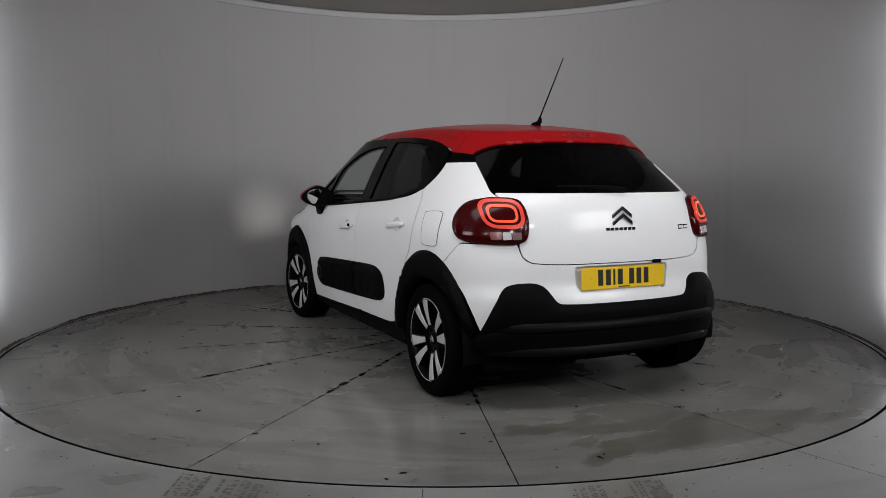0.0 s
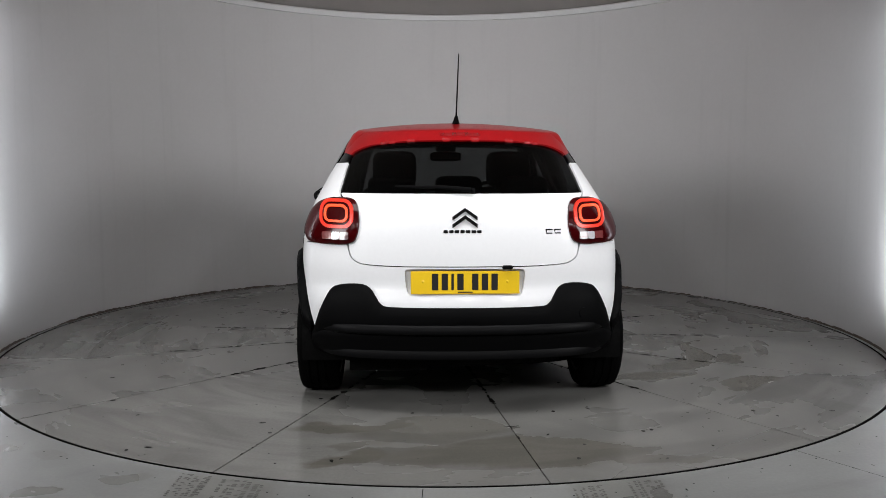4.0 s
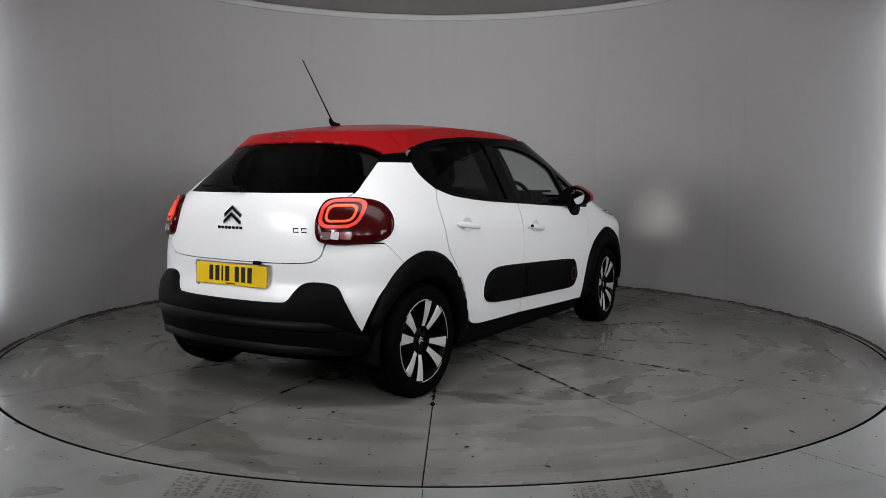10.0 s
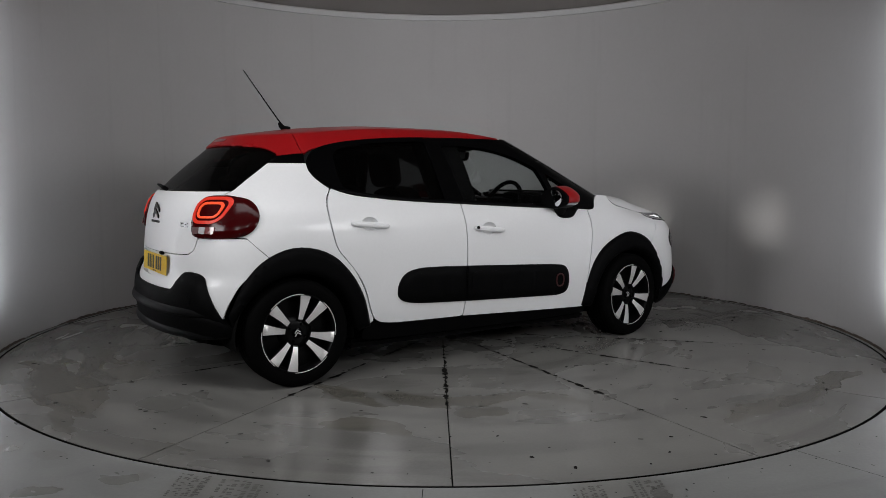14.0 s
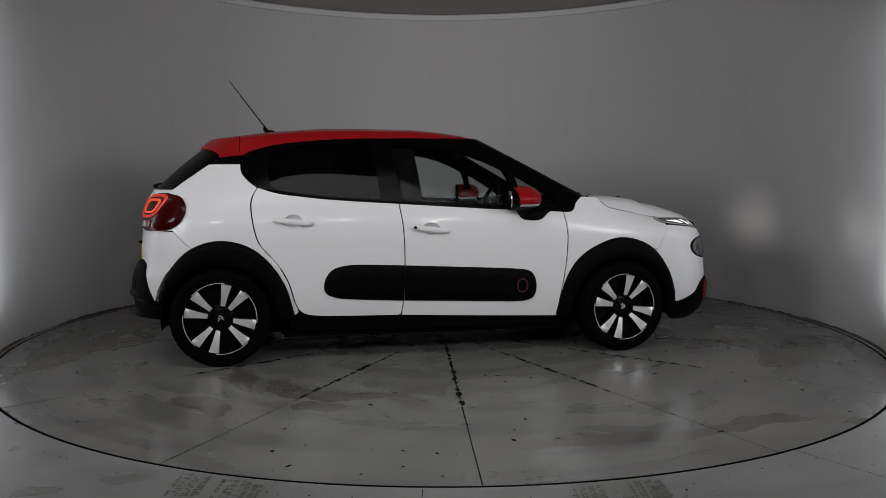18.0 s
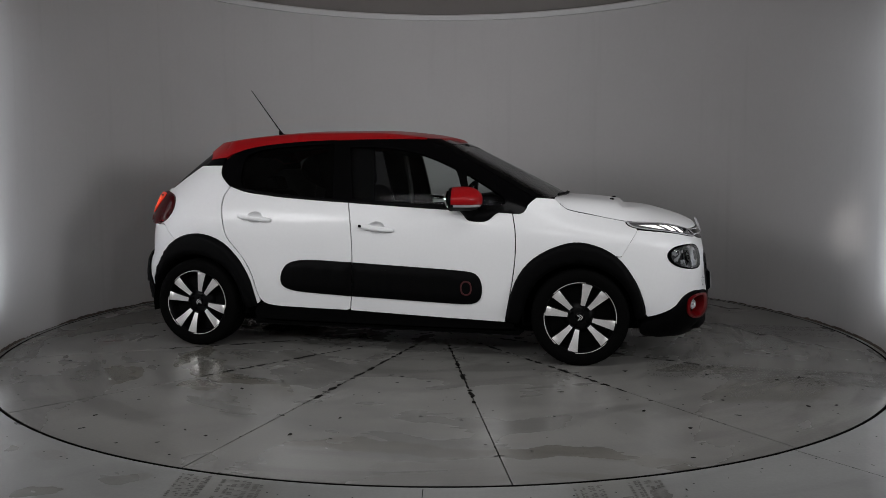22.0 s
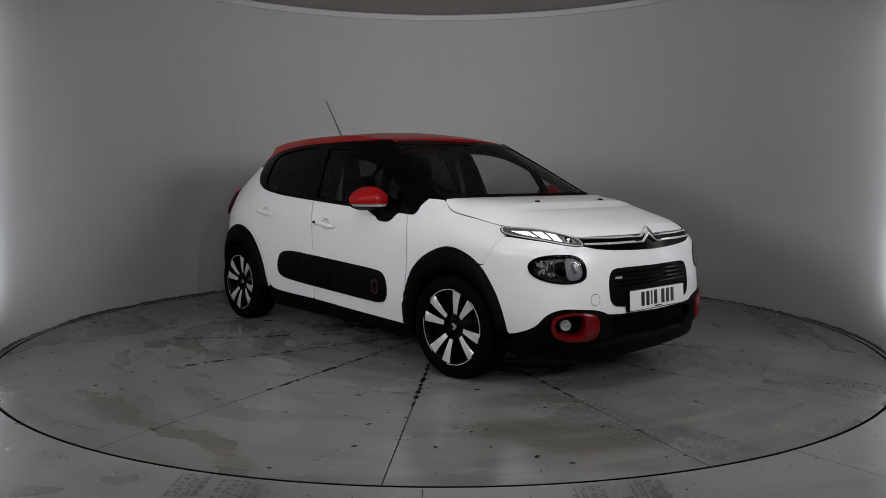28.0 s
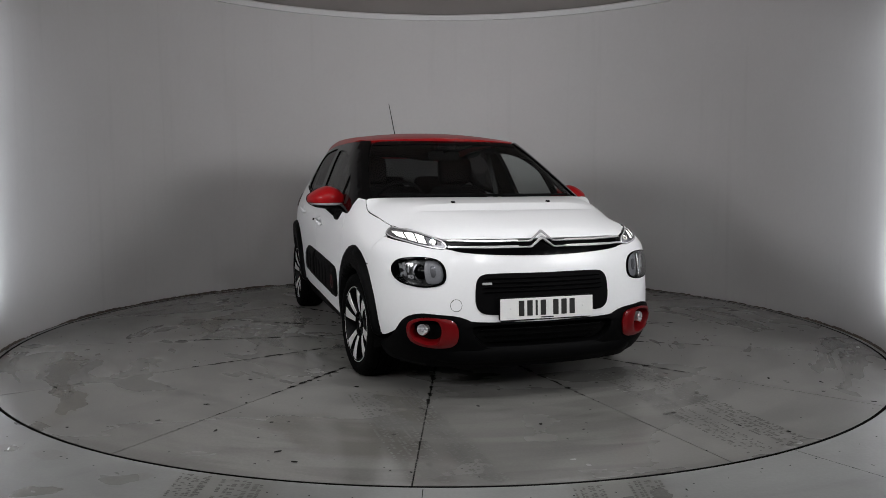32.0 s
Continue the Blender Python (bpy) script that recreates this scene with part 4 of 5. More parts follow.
bonnet_out = half_bonnet + [(x, -y) for x, y in reversed(half_bonnet)]
bonnet_ob = part("bonnet", sheet(bonnet_top, bonnet_out, WHITE, step=0.03, thick=0.015), car)
for sgn in (RIGHT, LEFT):
    run = [(x, float(side_y(np.array(x), SEAM_Z(np.array(x)))) - 0.001, float(SEAM_Z(np.array(x))) + 0.0005) for x in (1.57, 1.525, 1.47, 1.43, 1.38, 1.326, 1.28, 1.25, 1.22, 1.19, 1.17, 1.155, 1.14)]
    # a black rod paints the shade between bonnet and wing
    part("shut_line_shade", tube([(x, sgn * y, z) for x, y, z in run], 0.0016, SEAM, 6), bonnet_ob, "thin black line for the shade in the shut gap")
for y in (-0.295, 0.295):
    p = bonnet_top(np.array(1.44), np.array(y))
    part("washer_jet", box((0.03, 0.022, 0.012), TRIM, 0.004), bonnet_ob, pos=Matrix.Translation(tuple(p)) @ Matrix.Translation((0, 0, 0.004)))

half_roof = [(0.367, 0.0), (0.357, 0.30), (0.325, 0.48), (0.29, 0.545), (0.17, 0.598), (-0.12, 0.606), (-0.48, 0.612), (-0.764, 0.616), (-0.977, 0.617), (-1.085, 0.615), (-1.12, 0.618), (-1.14, 0.621), (-1.14, 0.621)]
roof_half = half_roof + [(-1.155, 0.60), (-1.165, 0.0)]
roof = part("roof", sheet(roof_top, roof_half + [(x, -y) for x, y in reversed(roof_half)], RED, step=0.035, thick=0.02), car, "glossy red roof")
edge = [(0.568, 1.264), (0.553, 1.272), (0.52, 1.288), (0.47, 1.303), (0.40, 1.311), (0.31, 1.318), (0.20, 1.322), (0.10, 1.324), (0.0, 1.325)]
sp = [(-1.169, 0.0), (-1.160, 0.58), (-1.146, 0.618), (-1.146, 0.618), (-1.19, 0.606), (-1.24, 0.590), (-1.285, 0.572)]
sp += [(float(wrap_tail(np.array(u), np.array(v))[0]), y) for (y, _), (u, v) in zip(edge, tail(edge))]
spoiler = part("roof_spoiler", sheet(roof_top, sp + [(x, -y) for x, y in reversed(sp)], RED, step=0.016, thick=0.03), car, "red roof spoiler over the rear window")
bz = tail([(0, 1.346), (0.10, 1.344), (0.105, 1.353), (0.10, 1.362), (0, 1.364)])
part("third_brake_light", sheet(wrap_tail, bz + [(-u, v) for u, v in reversed(bz)], LAMP_RED, step=0.012, off=0.003, thick=0.02), spoiler, "red high-level brake light")

screen = [(-0.0, 0.985), (0.40, 0.985), (0.60, 0.985), (0.70, 1.0), (0.66, 1.119), (0.617, 1.233), (0.573, 1.325), (0.532, 1.385), (0.3, 1.392), (0.0, 1.395)]
scr = nose(screen, True)
part("windscreen", sheet(wrap_glass, scr + [(-u, v) for u, v in reversed(scr)], GLASS, step=0.05, off=-0.006, thick=0.005), car, "clear windscreen")
for sgn in (RIGHT, LEFT):
    pil = nose([(0.69, 0.995), (0.69, 0.995), (0.65, 1.119), (0.607, 1.233), (0.563, 1.325), (0.522, 1.383), (0.522, 1.383)], True) + sd([(0.268, 1.383), (0.268, 1.383), (0.405, 1.325), (0.582, 1.233), (0.795, 1.119), (0.985, 1.010), (0.985, 1.010)], True)
    part("front_pillar", sheet(wrap_glass, pil, GLOSS_BLACK, step=0.02, off=0.001, thick=0.03, sign=sgn), car)
header = nose([(0, 1.365), (0.3, 1.363), (0.49, 1.353), (0.53, 1.358), (0.50, 1.378), (0.3, 1.388), (0, 1.390)], True)
part("screen_header", sheet(wrap_glass, header + [(-u, v) for u, v in reversed(header)], GLOSS_BLACK, step=0.03, off=-0.004, thick=0.008), car)
cowl = nose([(0, 0.945), (0.5, 0.945), (0.66, 0.955), (0.70, 0.99), (0.64, 1.012), (0.4, 1.006), (0, 1.006)], True)
part("scuttle", sheet(wrap_glass, cowl + [(-u, v) for u, v in reversed(cowl)], TRIM, step=0.03, off=0.004, thick=0.01), car)

rg = tail([(0, 1.062), (0.4, 1.062), (0.58, 1.066)]) + tail([(0.634, 1.072), (0.634, 1.072), (0.623, 1.14), (0.612, 1.21), (0.604, 1.26), (0.604, 1.26), (0.56, 1.31), (0.4, 1.35), (0, 1.365)])
part("rear_window", sheet(wrap_tail, rg + [(-u, v) for u, v in reversed(rg)], REAR_GLASS, step=0.03, off=-0.010, thick=0.005), car, "dark tinted rear window")

# ---- back end
# slightly lighter, glossier copy of the trim plastic, for light caught on edges
LEDGE_LIT = material("lit_ledge_plastic", (0.002, 0.002, 0.0023), 0.45, spec=0.09, grain=0.05)
tg = tail([(0, 0.716), (0.465, 0.716), (0.538, 0.744), (0.555, 0.80), (0.552, 0.9), (0.557, 1.0), (0.604, 1.059), (0.604, 1.059), (0.4, 1.057), (0, 1.057)])
tailgate = part("tailgate", sheet(wrap_tail, tg + [(-u, v) for u, v in reversed(tg)], WHITE, step=0.028, thick=0.018), car)
rb = tail([(0, 0.711), (0.47, 0.711), (0.545, 0.742), (0.56, 0.80), (0.57, 0.822), (0.57, 0.822)]) + flank_tail(dbl([(-1.528, 0.812)]) + dbl([(-1.397, 0.688)]) + arc(-1.27, 0.27, 0.40, 112, 168, 6, 0.46) + [(-1.60, 0.33)]) + tail([(0.6, 0.34), (0.4, 0.45), (0, 0.45)])
WELL = tail([(0, 0.704), (0.262, 0.704), (0.284, 0.697), (0.288, 0.68), (0.277, 0.60), (0.262, 0.578), (0.24, 0.574), (0, 0.572)])
part("rear_bumper", sheet(wrap_tail, rb + [(-u, v) for u, v in reversed(rb)], WHITE, holes=[WELL + [(-u, v) for u, v in reversed(WELL)]], step=0.028, thick=0.03), car)
bt = tail([(0, 0.524), (0.36, 0.524), (0.40, 0.535), (0.430, 0.585), (0.456, 0.619), (0.50, 0.632), (0.59, 0.627), (0.635, 0.606), (0.682, 0.52), (0.712, 0.44)]) + flank_tail([(-1.655, 0.395), (-1.635, 0.378), (-1.625, 0.36)]) + tail([(0.70, 0.395), (0.5, 0.412), (0, 0.418)])
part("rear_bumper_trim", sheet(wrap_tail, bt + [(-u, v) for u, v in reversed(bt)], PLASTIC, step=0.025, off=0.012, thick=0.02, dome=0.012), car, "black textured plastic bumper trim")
bl = tail([(0, 0.425), (0.5, 0.42), (0.70, 0.41)]) + flank_tail([(-1.628, 0.372), (-1.605, 0.34), (-1.59, 0.30)]) + tail([(0.70, 0.285), (0.3, 0.285), (0, 0.287)])
part("rear_lower_trim", sheet(wrap_tail, bl + [(-u, v) for u, v in reversed(bl)], PLASTIC, step=0.02, off=0.006, thick=0.05, dome=0.014), car, "black plastic lower bumper")
across = [0.71 * math.sin(math.pi / 2 * k / 30) for k in range(-30, 31)]
part("rear_bumper_ledge", swept(wrap_tail, tail, across, [(0.452, 0.010), (0.444, 0.027), (0.436, 0.033), (0.414, 0.041), (0.407, 0.039), (0.400, 0.018)], LEDGE_LIT), car, "black ledge across the bumper, lightened for caught light")
part("rear_bumper_lip", swept(wrap_tail, tail, across, [(0.338, 0.006), (0.328, 0.018), (0.300, 0.034), (0.290, 0.034), (0.280, 0.010)], LEDGE_LIT), car, "black lip under the bumper, lightened for caught light")

eye = tail([(-0.566 + 0.026 * math.cos(a), 0.485 + 0.026 * math.sin(a)) for a in np.linspace(0, 6.283, 18, endpoint=False)])
part("towing_cap", sheet(wrap_tail, eye, PLASTIC, step=0.012, off=0.027, thick=0.006), car)
part("exhaust_silencer", sharp(tube([(-1.62, 0.18, 0.235), (-1.62, 0.32, 0.232), (-1.62, 0.56, 0.235)], 0.06, VOID, 16)), car, "black exhaust silencer")
part("rear_axle_beam", tube([(-1.27, -0.62, 0.255), (-1.22, -0.3, 0.25), (-1.22, 0.3, 0.25), (-1.27, 0.62, 0.255)], 0.04, VOID, 10), car)

# tail lights
for sgn in (RIGHT, LEFT):
    out = tail([(0.508, 1.0), (0.530, 1.030), (0.62, 1.034)]) + flank_tail([(-1.545, 1.027), (-1.48, 1.014), (-1.452, 0.965), (-1.458, 0.905), (-1.50, 0.848), (-1.56, 0.82)]) + tail([(0.66, 0.811), (0.56, 0.813), (0.514, 0.835), (0.498, 0.92)])
    lamp = part("tail_light", sheet(wrap_tail, out, LAMP_DARK, step=0.018, off=0.012, thick=0.03, sign=sgn, dome=0.014), car, "rounded smoked red tail light, lit")
    for y0, y1, mt, label in ((0.545, 0.585, LAMP_GREY, "pink-grey lens"), (0.588, 0.622, LAMP_CLEAR, "clear reversing lens"), (0.625, 0.668, LAMP_ROSE, "rose indicator lens")):
        clear = tail([(y0, 0.868), (y0, 0.868), (y1, 0.868), (y1, 0.868), (y1, 0.832), (y1, 0.832), (y0, 0.836), (y0, 0.836)])
        part("reversing_lens", sheet(wrap_tail, clear, mt, step=0.012, off=0.031, thick=0.010, sign=sgn, cut=2), lamp, label)

    def loop(y0, y1, z0, z1):
        r = 0.36 * (z1 - z0)
        arcs = [(y0 + r, z0 + r, 180), (y1 - r, z0 + r, 270), (y1 - r, z1 - r, 0), (y0 + r, z1 - r, 90)]
        return tail([(cy + r * math.cos(radians(a0 + d)), cz + r * math.sin(radians(a0 + d))) for cy, cz, a0 in arcs for d in (0, 22, 45, 68, 90)])
    part("light_ring", sheet(wrap_tail, loop(0.521, 0.685, 0.884, 1.016), LAMP_SOFT, holes=[loop(0.536, 0.673, 0.899, 1.002)], step=0.008, off=0.0305, thick=0.008, sign=sgn), lamp, "glowing red light ring")
    part("light_ring", sheet(wrap_tail, loop(0.547, 0.662, 0.911, 0.990), LAMP_GLOW, holes=[loop(0.557, 0.653, 0.921, 0.980)], step=0.008, off=0.0315, thick=0.008, sign=sgn), lamp, "glowing red inner ring")
    if sgn == LEFT:
        flap = [(-1.36, 0.80), (-1.36, 0.95), (-1.34, 0.965), (-1.19, 0.96), (-1.175, 0.945), (-1.19, 0.80), (-1.21, 0.785), (-1.345, 0.785)]
        lid = part("fuel_flap", sheet(flank, flap, WHITE, step=0.03, off=0.002, thick=0.006), car)
        rim = [(x, float(side_y(np.array(x), np.array(z))) + 0.0015, z) for x, z in round_off(flap, 2)]
        part("flap_gap", tube(rim + rim[:1], 0.0016, SEAM, 5), lid, "thin dark gap round the flap")

# ---- front end
spark = random.Random(5)


def inset(pts, d):
    """An outline drawn in by d metres, about half a metre of body to one unit of turn."""
    p = np.array(pts, float)
    k = np.array([0.72, 1.0])
    q = p * k
    t = np.roll(q, -1, 0) - np.roll(q, 1, 0)
    n = np.stack([t[:, 1], -t[:, 0]], 1) / np.maximum(np.hypot(*t.T), 1e-9)[:, None]
    area = (q[:, 0] * np.roll(q[:, 1], -1) - np.roll(q[:, 0], -1) * q[:, 1]).sum()
    return [tuple(c) for c in (q - n * d * (1 if area > 0 else -1)) / k]


fb = nose([(0, 0.742), (0.2, 0.744), (0.42, 0.758), (0.49, 0.774), (0.58, 0.782), (0.66, 0.80)]) + sd(dbl([(1.6015, 0.821)]) + [(x + 0.0015, z) for x, z in WING_CUT] + dbl([(1.5135, 0.6645)]) + arc(1.265, 0.27, 0.40, 58, 8, 6, 0.46) + [(1.66, 0.30)]) + nose([(0.725, 0.36), (0.70, 0.425), (0.60, 0.443), (0.43, 0.410), (0, 0.400)])
def lamp_nose(pts):
    """Outline points of the headlight on the nose, set a little outboard."""
    return nose([(y + 0.012, z) for y, z in pts])


HEAD = lamp_nose([(0.7317, 0.6683), (0.719, 0.7072), (0.6834, 0.7313), (0.5993, 0.7387), (0.5311, 0.7271), (0.4996, 0.6914), (0.4944, 0.6284), (0.5206, 0.5948), (0.5993, 0.5822), (0.6834, 0.5948), (0.7211, 0.6232)])
front_bumper = part("front_bumper", sheet(wrap, fb + [(-u, v) for u, v in reversed(fb)], WHITE, holes=[inset(HEAD, 0.004), [(-u, v) for u, v in inset(HEAD, 0.004)]], step=0.028), car)
fl = nose([(0, 0.406), (0.38, 0.409), (0.42, 0.43), (0.47, 0.445), (0.56, 0.452), (0.64, 0.459), (0.70, 0.430), (0.728, 0.35)]) + sd([(1.70, 0.285), (1.655, 0.278), (1.62, 0.26), (1.62, 0.19)]) + nose([(0.66, 0.18), (0.45, 0.165), (0, 0.165)])
intake = nose([(0, 0.398), (0.37, 0.396), (0.395, 0.385), (0.372, 0.33), (0.33, 0.287), (0.28, 0.276), (0, 0.270)])
FOG = nose([(y, z + 0.012) for y, z in [(0.684, 0.37), (0.672, 0.408), (0.62, 0.426), (0.54, 0.422), (0.48, 0.412), (0.456, 0.37), (0.458, 0.31), (0.485, 0.282), (0.55, 0.277), (0.62, 0.284), (0.672, 0.312)]])
mouth = intake + [(-u, v) for u, v in reversed(intake)]
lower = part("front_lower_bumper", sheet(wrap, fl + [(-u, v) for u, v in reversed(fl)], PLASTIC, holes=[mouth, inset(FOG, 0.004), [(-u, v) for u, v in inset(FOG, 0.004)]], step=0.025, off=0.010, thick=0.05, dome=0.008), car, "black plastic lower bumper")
part("lower_intake", sheet(wrap, mouth, VOID, step=0.03, off=-0.035, thick=0.01), lower, "black mesh lower intake")
for k in range(3):
    z = 0.30 + 0.033 * k
    w = 0.29 + 0.03 * k
    rung = nose([(0, z + 0.004), (w, z + 0.004), (w, z - 0.004), (0, z - 0.004)])
    part("intake_bar", sheet(wrap, rung + [(-u, v) for u, v in reversed(rung)], PLASTIC, step=0.03, off=-0.020, thick=0.01, cut=0), lower)
part("front_lip", swept(wrap, nose, [0.58 * math.sin(math.pi / 2 * k / 26) for k in range(-26, 27)], [(0.282, 0.004), (0.272, 0.020), (0.240, 0.040), (0.222, 0.040), (0.205, 0.010)], PLASTIC), lower, "satin black lip under the intake")
go = nose([(0, 0.652), (0.27, 0.654), (0.338, 0.649), (0.367, 0.612), (0.373, 0.50), (0.348, 0.457), (0.30, 0.445), (0, 0.441)])
grille = part("upper_intake", sheet(wrap, go + [(-u, v) for u, v in reversed(go)], PLASTIC, step=0.03, off=0.004, thick=0.02), front_bumper, "black grille opening")
for k in range(4):
    z = 0.56 + 0.022 * k
    bar = nose([(0, z + 0.003), (0.33, z + 0.003), (0.335, z - 0.003), (0, z - 0.003)])
    part("grille_bar", sheet(wrap, bar + [(-u, v) for u, v in reversed(bar)], GLOSS_BLACK, step=0.03, off=0.011, thick=0.01, cut=0), grille)
gb = nose([(0, 0.815), (0.22, 0.812), (0.36, 0.812), (0.47, 0.815), (0.50, 0.812), (0.49, 0.775), (0.42, 0.755), (0.2, 0.741), (0, 0.737)])
band = part("grille_band", sheet(wrap, gb + [(-u, v) for u, v in reversed(gb)], GLOSS_BLACK, step=0.025, off=0.003, thick=0.02), car, "gloss black slim grille between the lamps")
for sgn in (RIGHT, LEFT):
    for z0, z1, zz in ((0.806, 0.813, 0.010), (0.776, 0.786, 0.0)):
        st = nose([(0.13, z1 + 0.0), (0.13, z0), (0.30, z0 - 0.001), (0.49, z0 + (0.004 if zz else 0.003)), (0.49, z1 + (0.002 if zz else 0.0)), (0.30, z1)])
        part("chrome_strip", sheet(wrap, st, CHROME, step=0.02, off=0.012, thick=0.012, sign=sgn, cut=0), band, "bright chrome strip")
    drl = sd([(1.525, 0.866)]) + nose([(0.670, 0.866), (0.625, 0.863), (0.56, 0.838), (0.500, 0.813), (0.488, 0.777), (0.53, 0.772), (0.608, 0.785), (0.68, 0.808)]) + sd([(1.60, 0.826), (1.545, 0.845)])
    top = lambda y: float(np.interp(y, [0.49, 0.50, 0.56, 0.625, 0.70], [0.80, 0.813, 0.838, 0.861, 0.860]))
    bot = lambda y: float(np.interp(y, [0.49, 0.53, 0.608, 0.68, 0.72], [0.777, 0.772, 0.785, 0.808, 0.826]))
    cells = []
    for k in range(4):
        y0 = 0.694 - 0.038 * k
        y1 = y0 - (0.032 if k < 3 else 0.058)
        lean = 0.002
        cells.append(nose([(y0, top(y0) - 0.010), (y0, top(y0) - 0.010), (y1, top(y1) - 0.011), (y1, top(y1) - 0.011), (y1 - lean, bot(y1) + 0.016), (y1 - lean, bot(y1) + 0.016), (y0 - lean, bot(y0) + 0.015), (y0 - lean, bot(y0) + 0.015)]))
    dl = part("daytime_light", sheet(wrap, drl, GLOSS_BLACK, holes=cells, step=0.010, off=0.002, thick=0.006, sign=sgn, cut=1), car, "slim daytime running light, lit")
    part("chrome_edge", sheet(wrap, inset(drl, 0.002), CHROME, holes=[inset(drl, 0.006)], step=0.008, off=0.006, thick=0.006, sign=sgn), dl, "thin chrome rim of the light")
    part("lamp_backing", sheet(wrap, inset(drl, 0.006), SMOKE, holes=cells, step=0.010, off=0.004, thick=0.004, sign=sgn, cut=1), dl, "grey metallic backing")
    for k, cell in enumerate(cells):
        u, v = np.mean(cell, 0)
        p = wrap(np.array(u), np.array(v))
        if k == 3:
            # an added bright source in an added short black barrel throws the narrow beam onto the wall
            aim = pose(p[0] - 0.004, sgn * p[1], p[2], 0, 3, sgn * 6)
            part("added_beam_barrel", lathe([(0.0, -0.083), (0.015, -0.083), (0.015, 0.0), (0.017, 0.0), (0.017, -0.085)], VOID, 20, "z"), dl, pos=aim @ Matrix.Rotation(radians(90), 4, "Y"))
            part("added_beam_source", lathe([(0.0, 0.0), (0.012, 0.0), (0.012, -0.003)], BEAM_GLOW, 20, "z"), dl, "added white source of the light's narrow beam", pos=aim @ Matrix.Rotation(radians(90), 4, "Y") @ Matrix.Translation((0, 0, -0.078)))
            mouth_ring = nose([(p[1] + 0.0155 * math.cos(a), p[2] + 0.016 * math.sin(a)) for a in np.linspace(0, 6.283, 14, endpoint=False)])
            part("light_block", sheet(wrap, inset(cell, -0.002), FROST_SHEEN, holes=[mouth_ring], step=0.008, off=-0.002, thick=0.004, sign=sgn, cut=1), dl, "unlit clear light block")
            continue
        part("light_block", sheet(wrap, inset(cell, -0.001), DRL_GLOW, step=0.008, off=-0.002, thick=0.004, sign=sgn, cut=1, dome=0.003), dl, "glowing white light block")
    head = HEAD
    opening = inset(head, 0.009)
    hl = part("headlight", sheet(wrap, head, GLOSS_BLACK, holes=[opening], step=0.012, off=0.004, thick=0.055, sign=sgn, dome=0.004), car, "rounded headlight in a black surround")
    part("lamp_bowl", sheet(wrap, inset(head, 0.004), HOUSING, step=0.015, off=-0.035, thick=0.01, sign=sgn), hl)
    disc = lambda cy, cz, ry, rz: lamp_nose([(cy + ry * math.cos(a), cz + rz * math.sin(a)) for a in np.linspace(0, 6.283, 18, endpoint=False)])
    # a grey sheet stands for the cover's reflection over the inner half
    part("lamp_sheen_patch", sheet(wrap, lamp_nose([(0.588, 0.724), (0.54, 0.718), (0.514, 0.69), (0.509, 0.64), (0.528, 0.606), (0.588, 0.600), (0.597, 0.63), (0.600, 0.66), (0.597, 0.70)]), FROST_SHEEN, step=0.012, off=-0.012, thick=0.02, sign=sgn, dome=0.006), hl, "grey patch for the sheen of the lamp cover")
    part("position_light", sheet(wrap, lamp_nose([(0.572, 0.69), (0.560, 0.697), (0.547, 0.69), (0.545, 0.645), (0.557, 0.633), (0.570, 0.642)]), SMOKE, step=0.008, off=-0.002, thick=0.008, sign=sgn, dome=0.004), hl, "grey position light block")
    part("projector_ring", sheet(wrap, disc(0.620, 0.662, 0.034, 0.044), DARK_CHROME, holes=[disc(0.617, 0.662, 0.030, 0.0405)], step=0.006, off=-0.016, thick=0.012, sign=sgn), hl, "thin chrome projector ring")
    part("projector_lens", sheet(wrap, disc(0.618, 0.662, 0.028, 0.037), GLOSS_BLACK, step=0.008, off=-0.024, thick=0.003, sign=sgn, dome=0.016), hl, "dark round projector lens")
    for y0, z0, w, h in ((0.692, 0.680, 0.007, 0.016), (0.688, 0.645, 0.006, 0.012), (0.672, 0.704, 0.010, 0.003), (0.664, 0.625, 0.009, 0.003), (0.676, 0.663, 0.004, 0.009)):
        part("reflector_facet", sheet(wrap, lamp_nose([(y0 - w, z0 + h), (y0 + w * 0.6, z0 + h * 0.7), (y0 + w, z0 - h * 0.5), (y0 - w * 0.6, z0 - h)]), REFLECTOR, step=0.01, off=-0.02, thick=0.006, sign=sgn, cut=1), hl)
    for k in range(24):
        y0, z0 = ((0.700, 0.668), (0.578, 0.662), (0.664, 0.664))[k % 3]
        y0, z0 = y0 + spark.uniform(-0.016, 0.012), z0 + spark.uniform(-0.035, 0.035)
        w, h = spark.uniform(0.003, 0.007), spark.uniform(0.004, 0.012)
        part("reflector_facet", sheet(wrap, lamp_nose([(y0 - w, z0 + h), (y0 + w, z0 + h * 0.4), (y0 + w * 0.7, z0 - h), (y0 - w * 0.5, z0 - h * 0.6)]), REFLECTOR, step=0.01, off=-0.014, thick=0.004, sign=sgn, cut=0), hl)
    part("lamp_cover", sheet(wrap, inset(head, 0.006), LENS, step=0.02, off=0.004, thick=0.003, sign=sgn, dome=0.006), hl, "clear lamp cover")
    up = lambda pts: nose([(y, z + 0.012) for y, z in pts])
    fog = FOG
    fin = up([(0.671, 0.368), (0.659, 0.398), (0.61, 0.414), (0.56, 0.412), (0.545, 0.395), (0.535, 0.365), (0.540, 0.325), (0.552, 0.300), (0.575, 0.292), (0.612, 0.296), (0.660, 0.320)])
    fg = part("fog_light_surround", sheet(wrap, fog, RED_TRIM, holes=[fin], step=0.010, off=0.022, thick=0.06, sign=sgn, dome=0.006), lower, "red fog light surround")
